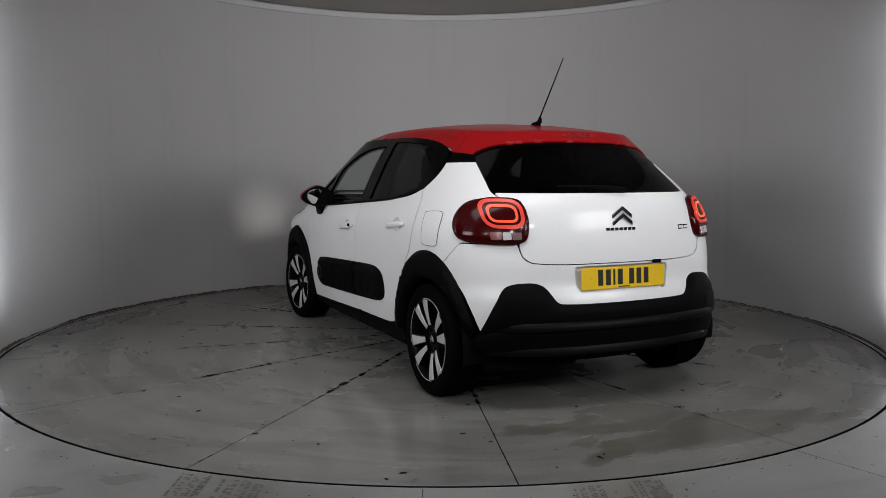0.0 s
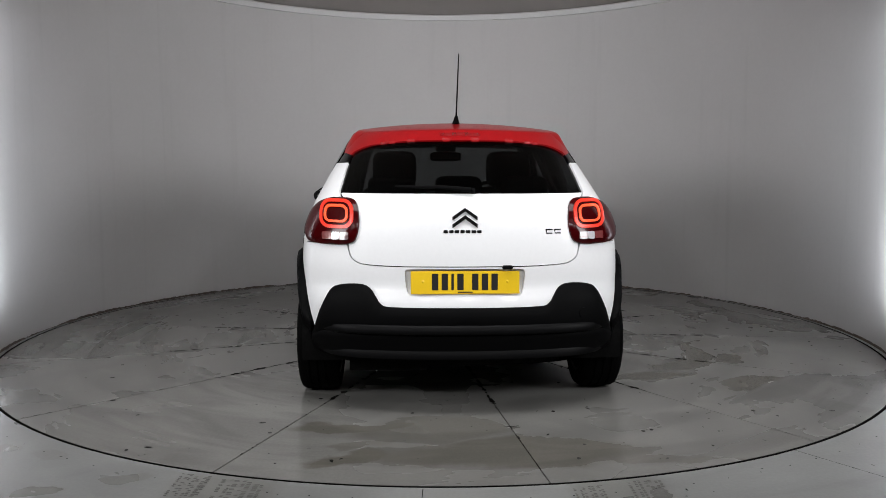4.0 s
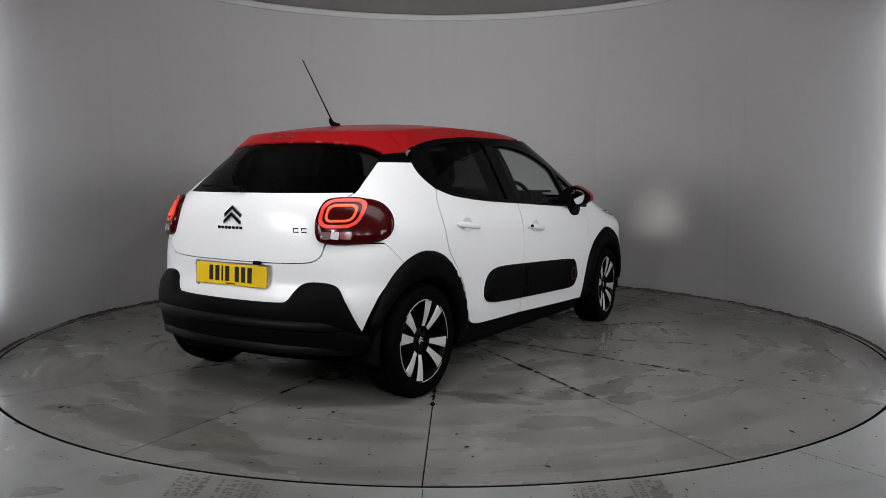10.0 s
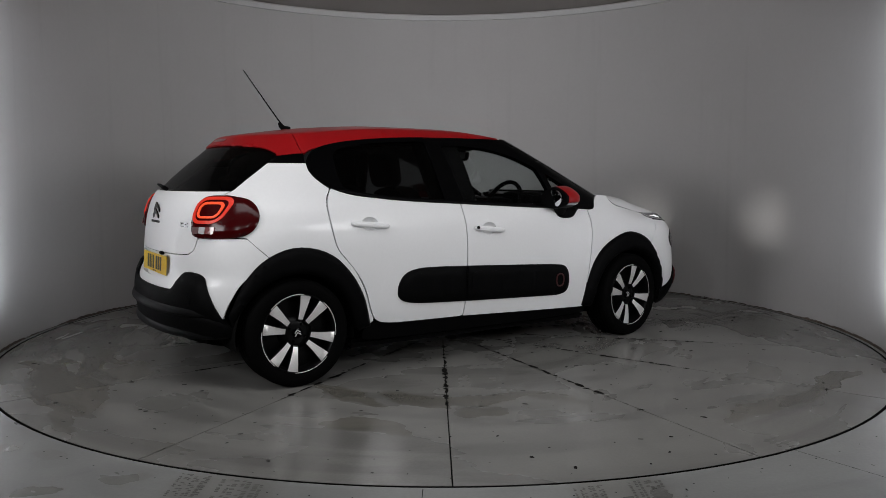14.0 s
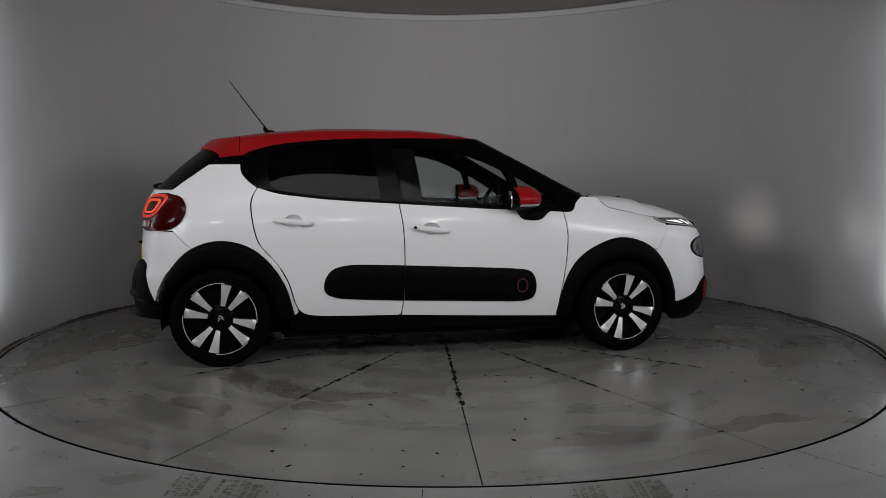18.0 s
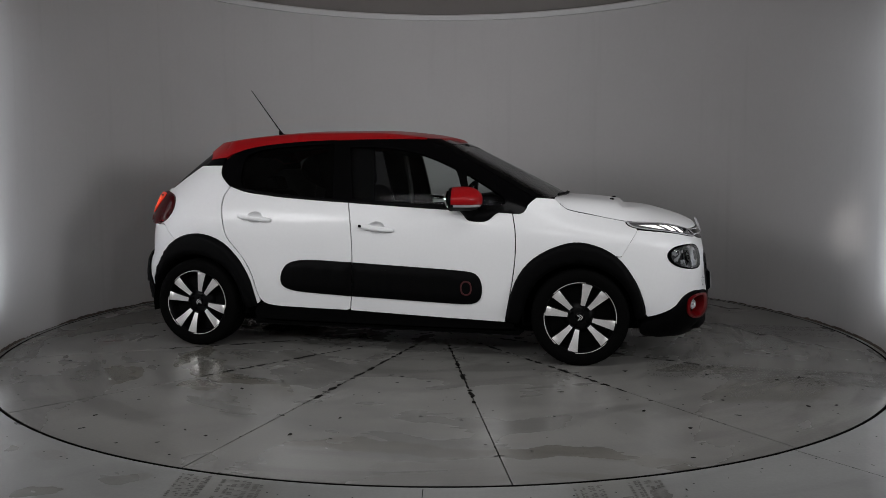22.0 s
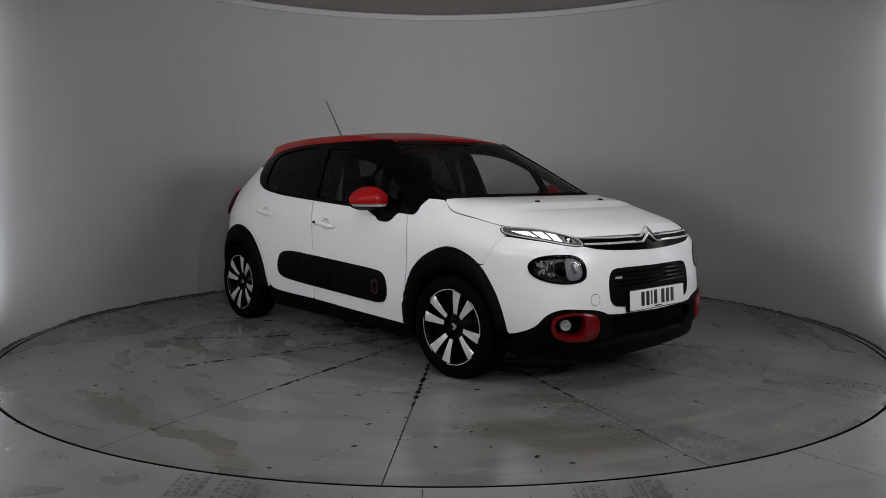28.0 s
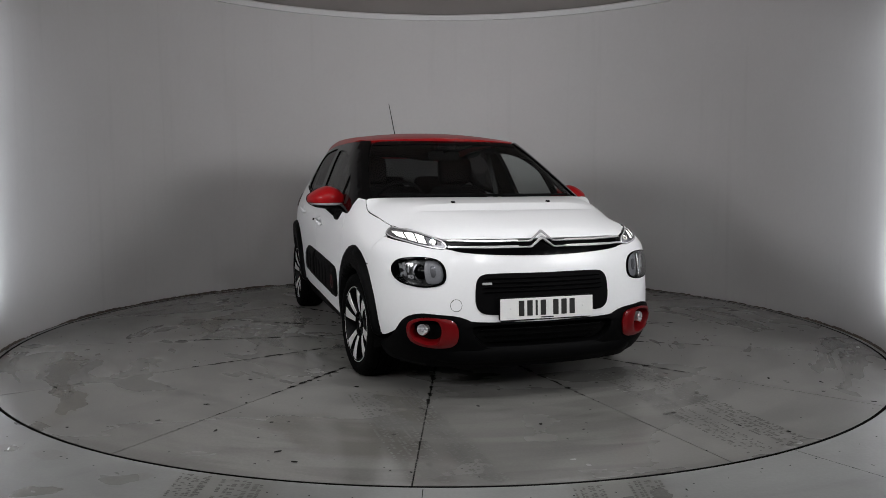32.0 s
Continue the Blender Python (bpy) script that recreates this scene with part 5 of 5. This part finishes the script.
    part("fog_light_well", sheet(wrap, inset(fog, 0.006), VOID, step=0.02, off=-0.034, thick=0.006, sign=sgn), lower)
    y, z = 0.630, 0.372
    p = wrap(np.array(nose([(y, z)])[0][0]), np.array(z))
    turn = Matrix.Translation((p[0] - 0.004, sgn * (p[1] - 0.008), p[2])) @ Matrix.Rotation(sgn * radians(-52), 4, "Z") @ Matrix.Rotation(radians(180 if sgn < 0 else 0), 4, "X")
    fo = part("fog_light", lathe([(0.0, -0.016), (0.014, -0.010), (0.022, 0.0), (0.0255, 0.008), (0.029, 0.004), (0.029, -0.03)], REFLECTOR, 28, "y"), lower, "round clear fog light")
    fo.matrix_basis = turn
    bulb = part("fog_bulb", lathe([(0.0, 0.016), (0.006, 0.014), (0.009, 0.005), (0.009, 0.0)], REFLECTOR, 12, "y"), fo)
cap = nose([(-0.466 + 0.028 * math.cos(a), 0.497 + 0.03 * math.sin(a)) for a in np.linspace(0, 6.283, 18, endpoint=False)])
towing = part("towing_cap", sheet(wrap, cap, WHITE, step=0.012, off=0.001, thick=0.003), front_bumper)
loop_pts = [tuple(wrap(np.array(u), np.array(v))) for u, v in cap + cap[:1]]
part("cap_gap", tube(loop_pts, 0.0016, SEAM, 5), towing, "thin dark gap round the cap")

# ---- mirrors
def mirror_shell(z0, z1, mat, grow=1.0, x0=None, x1=None):
    bm = bmesh.new()
    bmesh.ops.create_uvsphere(bm, u_segments=24, v_segments=16, radius=1)
    for v in bm.verts:
        x, y, z = v.co
        f = 1 - 0.25 * max(0, x)
        r = math.hypot(y, z)
        if x < 0 and r > 0.02:
            y, z = y * r ** -0.85, z * r ** -0.85  # the housing stays wide towards its flat back
        x, y, z = (math.copysign(abs(c) ** 0.8, c) for c in (x, y, z))
        if z > 0:
            z *= 1 - 0.36 * abs(y) ** 1.6 - 0.12 * abs(x) ** 2
        v.co = Vector((x * 0.108 * grow, y * 0.112 * grow * f, z * (0.078 if z > 0 else 0.068) * grow * (1 - 0.22 * max(0, y))))
    for z, keep in ((z0, "above"), (z1, "below")):
        geom = list(bm.verts) + list(bm.edges) + list(bm.faces)
        bmesh.ops.bisect_plane(bm, geom=geom, plane_co=(0, 0, z), plane_no=(0, 0, 1), clear_inner=keep == "above", clear_outer=keep == "below")
        bmesh.ops.holes_fill(bm, edges=[e for e in bm.edges if e.is_boundary], sides=0)
    if x0 is not None:
        geom = list(bm.verts) + list(bm.edges) + list(bm.faces)
        bmesh.ops.bisect_plane(bm, geom=geom, plane_co=(x0, 0, 0), plane_no=(1, 0, 0), clear_inner=True)
        bmesh.ops.holes_fill(bm, edges=[e for e in bm.edges if e.is_boundary], sides=0)
    if x1 is not None:
        geom = list(bm.verts) + list(bm.edges) + list(bm.faces)
        bmesh.ops.bisect_plane(bm, geom=geom, plane_co=(x1, 0, 0), plane_no=(1, 0, 0), clear_outer=True)
        bmesh.ops.holes_fill(bm, edges=[e for e in bm.edges if e.is_boundary], sides=0)
    return sharp(bm_mesh(bm, mat), 40)


for sgn in (RIGHT, LEFT):
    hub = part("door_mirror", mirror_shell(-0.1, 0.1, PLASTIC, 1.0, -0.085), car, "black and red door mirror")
    hub.matrix_basis = pose(0.578, sgn * 0.872, 0.998, 0, 0, sgn * -8) @ Matrix.Diagonal((1, sgn, 1, 1))
    part("mirror_cap", mirror_shell(-0.026, 0.1, RED, 1.03, -0.078), hub, "red mirror cap")
    part("mirror_rim", mirror_shell(-0.1, 0.1, PLASTIC, 1.055, -0.092, -0.074), hub)
    part("indicator_strip", mirror_shell(-0.043, -0.028, LAMP_CLEAR, 1.035, -0.06), hub, "clear indicator strip")
    part("mirror_arm", tube([(0.0, -0.02, -0.035), (0.04, -0.065, -0.085), (0.075, -0.115, -0.112), (0.10, -0.15, -0.118)], 0.046, PLASTIC, 14), hub)
    pane = lathe([(0, 0.004), (0.86, 0.004), (1, 0.0), (1, -0.01)], MIRROR, 28, "z")
    part("mirror_glass", pane, hub, "mirror glass", pos=Matrix.Translation((-0.090, 0.0, 0.0)) @ Matrix.Rotation(radians(18), 4, "Z") @ Matrix.Rotation(radians(-98), 4, "Y") @ Matrix.Diagonal((0.056, 0.084, 1, 1)))

# ---- antenna, wiper
part("antenna_base", sharp(tube([(-0.965, 0, 1.432), (-1.0, 0, 1.442), (-1.022, 0, 1.458), (-1.03, 0, 1.478)], 0.024, TRIM, 10, 0.008)), car, "black antenna foot")
part("antenna", tube([(-0.99, 0, 1.44), (-1.04, 0, 1.50), (-1.255, 0, 1.787)], 0.006, TRIM, 6, 0.0028), car, "black whip antenna")
part("rear_wiper", tube([(-1.755, -0.03, 1.075), (-1.745, 0.1, 1.088), (-1.70, 0.33, 1.09)], 0.012, TRIM, 8, 0.006), car)
part("rear_wiper_hub", lathe([(0, 0.010), (0.008, 0.009), (0.011, 0), (0.011, -0.02)], TRIM, 16, "z"), car, pos=pose(-1.755, -0.04, 1.075, 0, -60, 0))
for y0, y1 in ((-0.42, 0.16), (0.05, 0.60)):
    pts = []
    for k in range(6):
        y = y0 + (y1 - y0) * k / 5
        q = wrap_glass(np.array(nose([(y, 1.02)], True)[0][0]), np.array(1.02))
        pts.append((q[0] + 0.012, y, q[2] + 0.004))
    part("wiper", tube(pts, 0.008, TRIM, 6), car)

# ---- wheels
def petal(a0, lean, width_in, width_out, r0, r1, y, depth, mat):
    """One blade of the wheel face, bevelled."""
    verts, faces = [], []
    n = 8
    for k in range(n + 1):
        s = k / n
        r = r0 + (r1 - r0) * s
        a = a0 + lean * s
        w = (width_in + (width_out - width_in) * s ** 1.3)
        dish = y - 0.018 * (1 - s) ** 2
        for u, h in ((-1, -depth), (-1, -0.0015), (-0.94, 0.0), (0.94, 0.0), (1, -0.0015), (1, -depth)):
            aa = a + u * w / 2 / max(r, 0.01)
            verts.append((r * math.cos(aa), dish + h, r * math.sin(aa)))
    m = 6
    for k in range(n):
        for j in range(m - 1):
            faces.append((k * m + j, k * m + j + 1, (k + 1) * m + j + 1, (k + 1) * m + j))
    faces += [tuple(range(m)), tuple(n * m + j for j in reversed(range(m)))]
    bm = bmesh.new()
    bm.from_mesh(mesh_of(verts, faces, mat))
    return sharp(bm_mesh(bm, mat), 40)


R = WR
tyre_profile = [(0.205, 0.085), (0.222, 0.098), (0.245, 0.104), (0.268, 0.102), (0.284, 0.094), (0.291, 0.082), (R, 0.06), (R, 0.045), (R - 0.006, 0.044), (R - 0.006, 0.036), (R, 0.035), (R, 0.004),
                (R - 0.006, 0.003), (R - 0.006, -0.005), (R, -0.006), (R, -0.036), (R - 0.006, -0.037), (R - 0.006, -0.045), (R, -0.046), (0.291, -0.08), (0.278, -0.098), (0.24, -0.104), (0.205, -0.085)]
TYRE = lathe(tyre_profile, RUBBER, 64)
BARREL = lathe([(0.217, 0.094), (0.2135, 0.096), (0.208, 0.090), (0.200, 0.075), (0.195, 0.02), (0.195, -0.09), (0.21, -0.095)], ALLOY_BLACK, 64)
LIP = lathe([(0.2165, 0.0935), (0.2150, 0.0968), (0.2095, 0.0965), (0.2085, 0.092)], ALLOY_BLACK, 64)
FACE = lathe([(0.0, 0.060), (0.05, 0.062), (0.075, 0.055), (0.10, 0.02), (0.19, 0.018), (0.196, 0.03)], ALLOY_BLACK, 48)
DISC = lathe([(0.06, -0.02), (0.13, -0.02), (0.13, -0.04), (0.06, -0.04)], STEEL, 40)
CAP = lathe([(0.0, 0.070), (0.024, 0.0695), (0.029, 0.066), (0.030, 0.055)], GLOSS_BLACK, 28)
BLADE_FACE = petal(0.0, 0.0, 0.028, 0.062, 0.076, 0.211, 0.0935, 0.003, ALLOY)
BLADE_BODY = petal(0.0, 0.0, 0.031, 0.066, 0.070, 0.212, 0.091, 0.024, ALLOY_BLACK)
BOLT = lathe([(0, 0.006), (0.006, 0.005), (0.008, 0.0), (0.008, -0.006)], GLOSS_BLACK, 8)



def arc_piece(profile, a0, a1, mat, steps=20):
    """A piece of a turned ring between two angles (degrees)."""
    verts, faces = [], []
    n = len(profile)
    for i in range(steps + 1):
        a = radians(a0 + (a1 - a0) * i / steps)
        for r, h in profile:
            verts.append((r * math.cos(a), h, r * math.sin(a)))
    for i in range(steps):
        for k in range(n - 1):
            faces.append((i * n + k, i * n + k + 1, (i + 1) * n + k + 1, (i + 1) * n + k))
    return sharp(mesh_of(verts, faces, mat), 40)


LIP_ARC = arc_piece([(0.2165, 0.0935), (0.2155, 0.0975), (0.2120, 0.0972), (0.2115, 0.092)], 14, 70, ALLOY)


def chevron_mesh(width, height, thick, depth, mat):
    """An upward chevron in the xz plane, extruded along y."""
    bm = bmesh.new()
    w, h, t = width / 2, height, thick
    out = [(-w, 0), (0, h), (w, 0), (w, -t), (0, h - t), (-w, -t)]
    a = [bm.verts.new((x, 0, z)) for x, z in out]
    b = [bm.verts.new((x * 0.94, depth, z if abs(x) < 1e-6 else z + 0.0008)) for x, z in out]
    for i in range(6):
        j = (i + 1) % 6
        bm.faces.new((a[i], a[j], b[j], b[i]))
    for s in (a, b):
        bm.faces.new((s[0], s[1], s[4], s[5]))
        bm.faces.new((s[1], s[2], s[3], s[4]))
    return sharp(bm_mesh(bm, mat), 30)


CAP_CHEV = chevron_mesh(0.036, 0.016, 0.007, 0.003, CHROME)
for x in (WX, -WX):
    for sgn in (RIGHT, LEFT):
        wheel = new("wheel")
        wheel.parent = car
        wheel.matrix_basis = Matrix.Translation((x, sgn * WY, WZ - 0.002)) @ Matrix.Rotation(radians(5.5 if x > 0 else 0), 4, "Z") @ (Matrix.Rotation(math.pi, 4, "Z") if sgn < 0 else Matrix.Identity(4))
        spin = Matrix.Rotation(radians(-62 if sgn > 0 else 62 - 180), 4, "Y")
        part("tyre", TYRE, wheel, "black rubber tyre")
        part("rim", BARREL, wheel)
        part("rim_lip", LIP, wheel)
        part("wheel_centre", FACE, wheel)
        part("brake_disc", DISC, wheel)
        part("centre_cap", CAP, wheel)
        for k in range(4):
            base = Matrix.Rotation(radians(-90 * k), 4, "Y")
            for da in (-16.5, 16.5):
                blade = part("spoke_blade", BLADE_BODY, wheel, pos=spin @ base @ Matrix.Rotation(radians(-da), 4, "Y"), label="black blade with a machined face")
                part("blade_face", BLADE_FACE, blade, label="machined alloy face")
            part("lip_arc", LIP_ARC, wheel, pos=spin @ base, label="machined rim edge")
            part("bolt", BOLT, wheel, pos=spin @ base @ Matrix.Translation((0.05, 0.062, 0)))
        for dz in (0.004, -0.010):
            part("cap_chevron", CAP_CHEV, wheel, pos=Matrix.Rotation(radians(-80 if x > 0 and sgn < 0 else 12), 4, "Y") @ Matrix.Translation((0, 0.069, dz)))


# ---- plates, badges
def plate(parent, at, turn, mat, marks):
    ob = part("number_plate", box((0.004, 0.515, 0.108), mat, 0.0018), parent, "yellow number plate" if mat is PLATE_Y else "white number plate", pos=Matrix.Translation(at) @ turn)
    for y, w in marks:
        part("plate_bar", box((0.003, w, 0.078), INK, 0.001), ob, pos=Matrix.Translation((0.0022, y, 0.003)))
    for y in (-0.20, 0.20):
        part("plate_screw", lathe([(0, 0.002), (0.005, 0.0016), (0.007, 0)], mat, 10, "z"), ob, pos=Matrix.Translation((0.002, y, 0.004)) @ Matrix.Rotation(radians(90), 4, "Y"))
    part("maker_line", box((0.001, 0.07, 0.006), INK, 0), ob, pos=Matrix.Translation((0.0022, 0, -0.046)))
    return ob


def marks_row(sign):
    """Seven character-wide bars, a gap after the fourth."""
    out, y = [], -0.158
    for k in range(7):
        w = 0.012 if k == 2 else 0.030
        out.append((sign * (y + w / 2), w))
        y += w + 0.016 + (0.024 if k == 3 else 0)
    return out


BACK = Matrix.Rotation(math.pi, 4, "Z")
floor_of = [(u * 1.02, v + (0.006 if v > 0.64 else -0.006)) for u, v in WELL]
part("plate_recess", sheet(wrap_tail, floor_of + [(-u, v) for u, v in reversed(floor_of)], WHITE, step=0.02, off=-0.026, thick=0.004), car)
plate(car, (-1.814, 0.0, 0.640), BACK @ Matrix.Rotation(radians(-3), 4, "Y"), PLATE_Y, marks_row(1))
part("boot_latch", box((0.02, 0.05, 0.018), TRIM, 0.004), car, pos=pose(-1.822, -0.20, 0.712))
plate(car, (2.072, 0.0, 0.475), Matrix.Rotation(radians(-3), 4, "Y"), PLATE_W, marks_row(1))
part("plate_holder", box((0.03, 0.51, 0.118), PLASTIC, 0.006), car, pos=pose(2.052, 0, 0.473, 0, -3, 0))

LOGO_BACK = chevron_mesh(0.122, 0.042, 0.0175, 0.008, DARK_CHROME)
for dz in (0.950, 0.915):
    x = float(wrap_tail(np.array(0.0), np.array(dz))[0])
    part("badge_chevron", LOGO_BACK, tailgate, "dark chrome chevron", pos=Matrix.Translation((x - 0.001, 0, dz)) @ Matrix.Rotation(math.pi / 2, 4, "Z"))
for y0, w, z, h in [(0.092 - 0.0265 * k, 0.020, 0.880, 0.014) for k in range(7)] + [(-0.405, 0.034, 0.878, 0.022), (-0.448, 0.034, 0.878, 0.022)]:
    p = wrap_tail(np.array(tail([(y0, z)])[0][0]), np.array(z))
    yaw = math.degrees(math.atan(0.13 * y0 / 0.4))
    if w > 0.03:
        for dz, dw, dh in ((0.009, w, 0.005), (-0.009, w, 0.005), (0.0, 0.006, h)):
            part("badge_bar", box((0.004, dw, dh), DARK_CHROME, 0.001), tailgate, pos=pose(p[0] - 0.002, p[1] + (0 if dh < 0.01 else 0.014), z + dz, 0, 0, -yaw))
    else:
        part("badge_bar", box((0.004, w, h), DARK_CHROME, 0.001), tailgate, pos=pose(p[0] - 0.002, p[1], z, 0, 0, -yaw))

# front emblem: two stacked chevrons that the chrome strips run into
def front_chevron(z, half, rise, t, x):
    """A flat bar that rises to a peak in its middle, where it is thicker."""
    verts, faces = [], []
    line = [(-half, 0, t), (-0.072, 0.0, t), (-0.058, 0.006, t * 1.25), (-0.006, rise - 0.002, t * 1.9), (0.006, rise - 0.002, t * 1.9), (0.058, 0.006, t * 1.25), (0.072, 0.0, t), (half, 0, t)]
    for y, h, deep in line:
        sweep = 0.04 * (abs(y) / 0.1) ** 2 * 0.15
        for dx, dz in ((0, 0), (0.012, -0.003), (0.012, -deep + 0.003), (0, -deep)):
            verts.append((x - sweep + dx - 0.30 * h, y, z + h + dz))
    for i in range(7):
        for k in range(4):
            l = (k + 1) % 4
            faces.append((4 * i + k, 4 * i + l, 4 * i + 4 + l, 4 * i + 4 + k))
    faces += [(0, 1, 2, 3), (31, 30, 29, 28)]
    bm = bmesh.new()
    bm.from_mesh(mesh_of(verts, faces, CHROME, False))
    return sharp(bm_mesh(bm, CHROME), 30)


part("badge_chevron", front_chevron(0.8145, 0.140, 0.054, 0.0085, 1.994), band, "bright chrome chevron")
part("badge_chevron", front_chevron(0.7865, 0.140, 0.050, 0.0100, 2.008), band, "bright chrome chevron")
part("grille_badge", box((0.004, 0.05, 0.012), CHROME, 0.001), grille, pos=pose(2.038, -0.315, 0.605, 0, 0, -8))

# ---- cabin
roof_in = [(0.32, 0.0), (0.26, 0.50), (-0.12, 0.565), (-0.76, 0.57), (-1.2, 0.53), (-1.40, 0.40), (-1.42, 0)]
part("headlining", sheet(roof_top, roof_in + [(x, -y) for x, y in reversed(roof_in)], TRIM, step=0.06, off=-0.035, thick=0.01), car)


def cushion(size, mat, at=(0, 0, 0), bevel=0.05):
    """An upholstered block with well rounded edges."""
    bm = bmesh.new()
    bmesh.ops.create_uvsphere(bm, u_segments=28, v_segments=18, radius=1)
    soft = lambda c: math.copysign(abs(c) ** 0.42, c)
    for v in bm.verts:
        v.co = Vector([at[k] + soft(v.co[k]) * size[k] * 0.53 for k in range(3)])
    return bm_mesh(bm, mat)


def seat(x, y, recline=18):
    s = new("front_seat")
    s.parent = car
    s.matrix_basis = pose(x, y, 0.30)
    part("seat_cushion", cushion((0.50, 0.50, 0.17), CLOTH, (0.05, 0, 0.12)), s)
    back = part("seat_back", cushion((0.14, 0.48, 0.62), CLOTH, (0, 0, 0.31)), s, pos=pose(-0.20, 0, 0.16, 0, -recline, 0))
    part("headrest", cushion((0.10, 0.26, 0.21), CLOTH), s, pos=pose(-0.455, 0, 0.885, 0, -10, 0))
    for dy in (-0.06, 0.06):
        part("headrest_post", tube([(-0.40, dy, 0.74), (-0.445, dy, 0.84)], 0.006, TRIM, 6), s)


seat(-0.02, -0.36)
seat(-0.02, 0.36)
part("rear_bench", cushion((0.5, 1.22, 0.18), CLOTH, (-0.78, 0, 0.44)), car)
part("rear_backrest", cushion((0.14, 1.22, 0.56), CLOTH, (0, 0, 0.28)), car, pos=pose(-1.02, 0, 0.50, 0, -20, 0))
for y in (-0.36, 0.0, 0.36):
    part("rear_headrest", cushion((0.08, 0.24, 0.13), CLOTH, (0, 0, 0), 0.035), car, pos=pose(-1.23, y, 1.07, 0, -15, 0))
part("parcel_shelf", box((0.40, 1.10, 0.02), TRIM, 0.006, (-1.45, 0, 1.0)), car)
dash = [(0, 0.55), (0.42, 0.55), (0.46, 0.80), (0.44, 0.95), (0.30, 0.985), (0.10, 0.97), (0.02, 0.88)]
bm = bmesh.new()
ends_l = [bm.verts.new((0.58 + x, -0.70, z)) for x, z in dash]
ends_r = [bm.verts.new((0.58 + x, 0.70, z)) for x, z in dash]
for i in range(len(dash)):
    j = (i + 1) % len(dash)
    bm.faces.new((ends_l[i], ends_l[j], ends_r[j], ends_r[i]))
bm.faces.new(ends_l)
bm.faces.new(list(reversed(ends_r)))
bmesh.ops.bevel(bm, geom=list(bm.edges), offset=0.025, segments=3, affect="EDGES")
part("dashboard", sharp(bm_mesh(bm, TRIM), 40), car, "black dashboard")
part("instrument_hood", cushion((0.18, 0.34, 0.09), TRIM, (0.68, -0.36, 0.985), 0.03), car)
rim_pts = [(0, 0.185 * math.cos(a), 0.185 * math.sin(a)) for a in np.linspace(0, 2 * math.pi, 33)]
wheel_ob = new("steering_wheel")
wheel_ob.parent = car
wheel_ob.matrix_basis = pose(0.47, -0.36, 0.93, 0, 24, 0)
part("wheel_rim", tube(rim_pts, 0.015, TRIM, 8), wheel_ob)
part("wheel_boss", cushion((0.05, 0.14, 0.12), TRIM, (0.01, 0, 0), 0.02), wheel_ob)
for a in (0, 180, 270):
    part("wheel_spoke", box((0.02, 0.12, 0.03), TRIM, 0.006), wheel_ob, pos=Matrix.Rotation(radians(a), 4, "X") @ Matrix.Translation((0.005, 0.115, 0)))
mir = part("interior_mirror", cushion((0.03, 0.22, 0.065), TRIM, (0, 0, 0), 0.014), car, pos=pose(0.35, 0, 1.285, 0, 12, 0))
part("mirror_pane", box((0.003, 0.20, 0.05), CHROME, 0.001), mir, pos=Matrix.Translation((-0.0165, 0, 0)))
part("mirror_stem", tube([(0.0, 0, 0.02), (0.06, 0, 0.08)], 0.012, TRIM, 8), mir)
part("camera_pod", cushion((0.10, 0.14, 0.05), TRIM, (0.375, 0, 1.345), 0.015), car)
for sgn in (RIGHT, LEFT):
    part("seat_belt", tube([(-0.20, sgn * 0.545, 1.30), (-0.17, sgn * 0.60, 1.05), (-0.16, sgn * 0.62, 0.6)], 0.020, BELT_GREY, 6), car)
    part("centre_post", sheet(flank_glass, [(-0.40, 1.36), (-0.40, 1.36), (-0.10, 1.355), (-0.075, 1.33), (-0.03, 0.95), (-0.03, 0.95), (-0.36, 0.95), (-0.36, 0.95)], TRIM, step=0.04, off=-0.035, thick=0.03, sign=sgn), car, "black trim of the centre post")


# ---------------------------------------------------------------- what moves
def heading(t):
    return 115.6135 - 5.82799 * t - 2.5656e-03 * t ** 2 + 3.9893e-05 * t ** 3


def motions():
    times = [float(t) for t in range(33)]
    walk(turntable, [(t, pose(0, 0, 0, 0, 0, heading(t))) for t in times])
    rows = []
    for t in times:
        a = radians(heading(t))
        x, y = -0.2253, -0.0299
        rows.append((t, pose(x * math.cos(a) - y * math.sin(a), x * math.sin(a) + y * math.cos(a), 0, 0, 0, heading(t))))
    walk(car, rows)


motions()
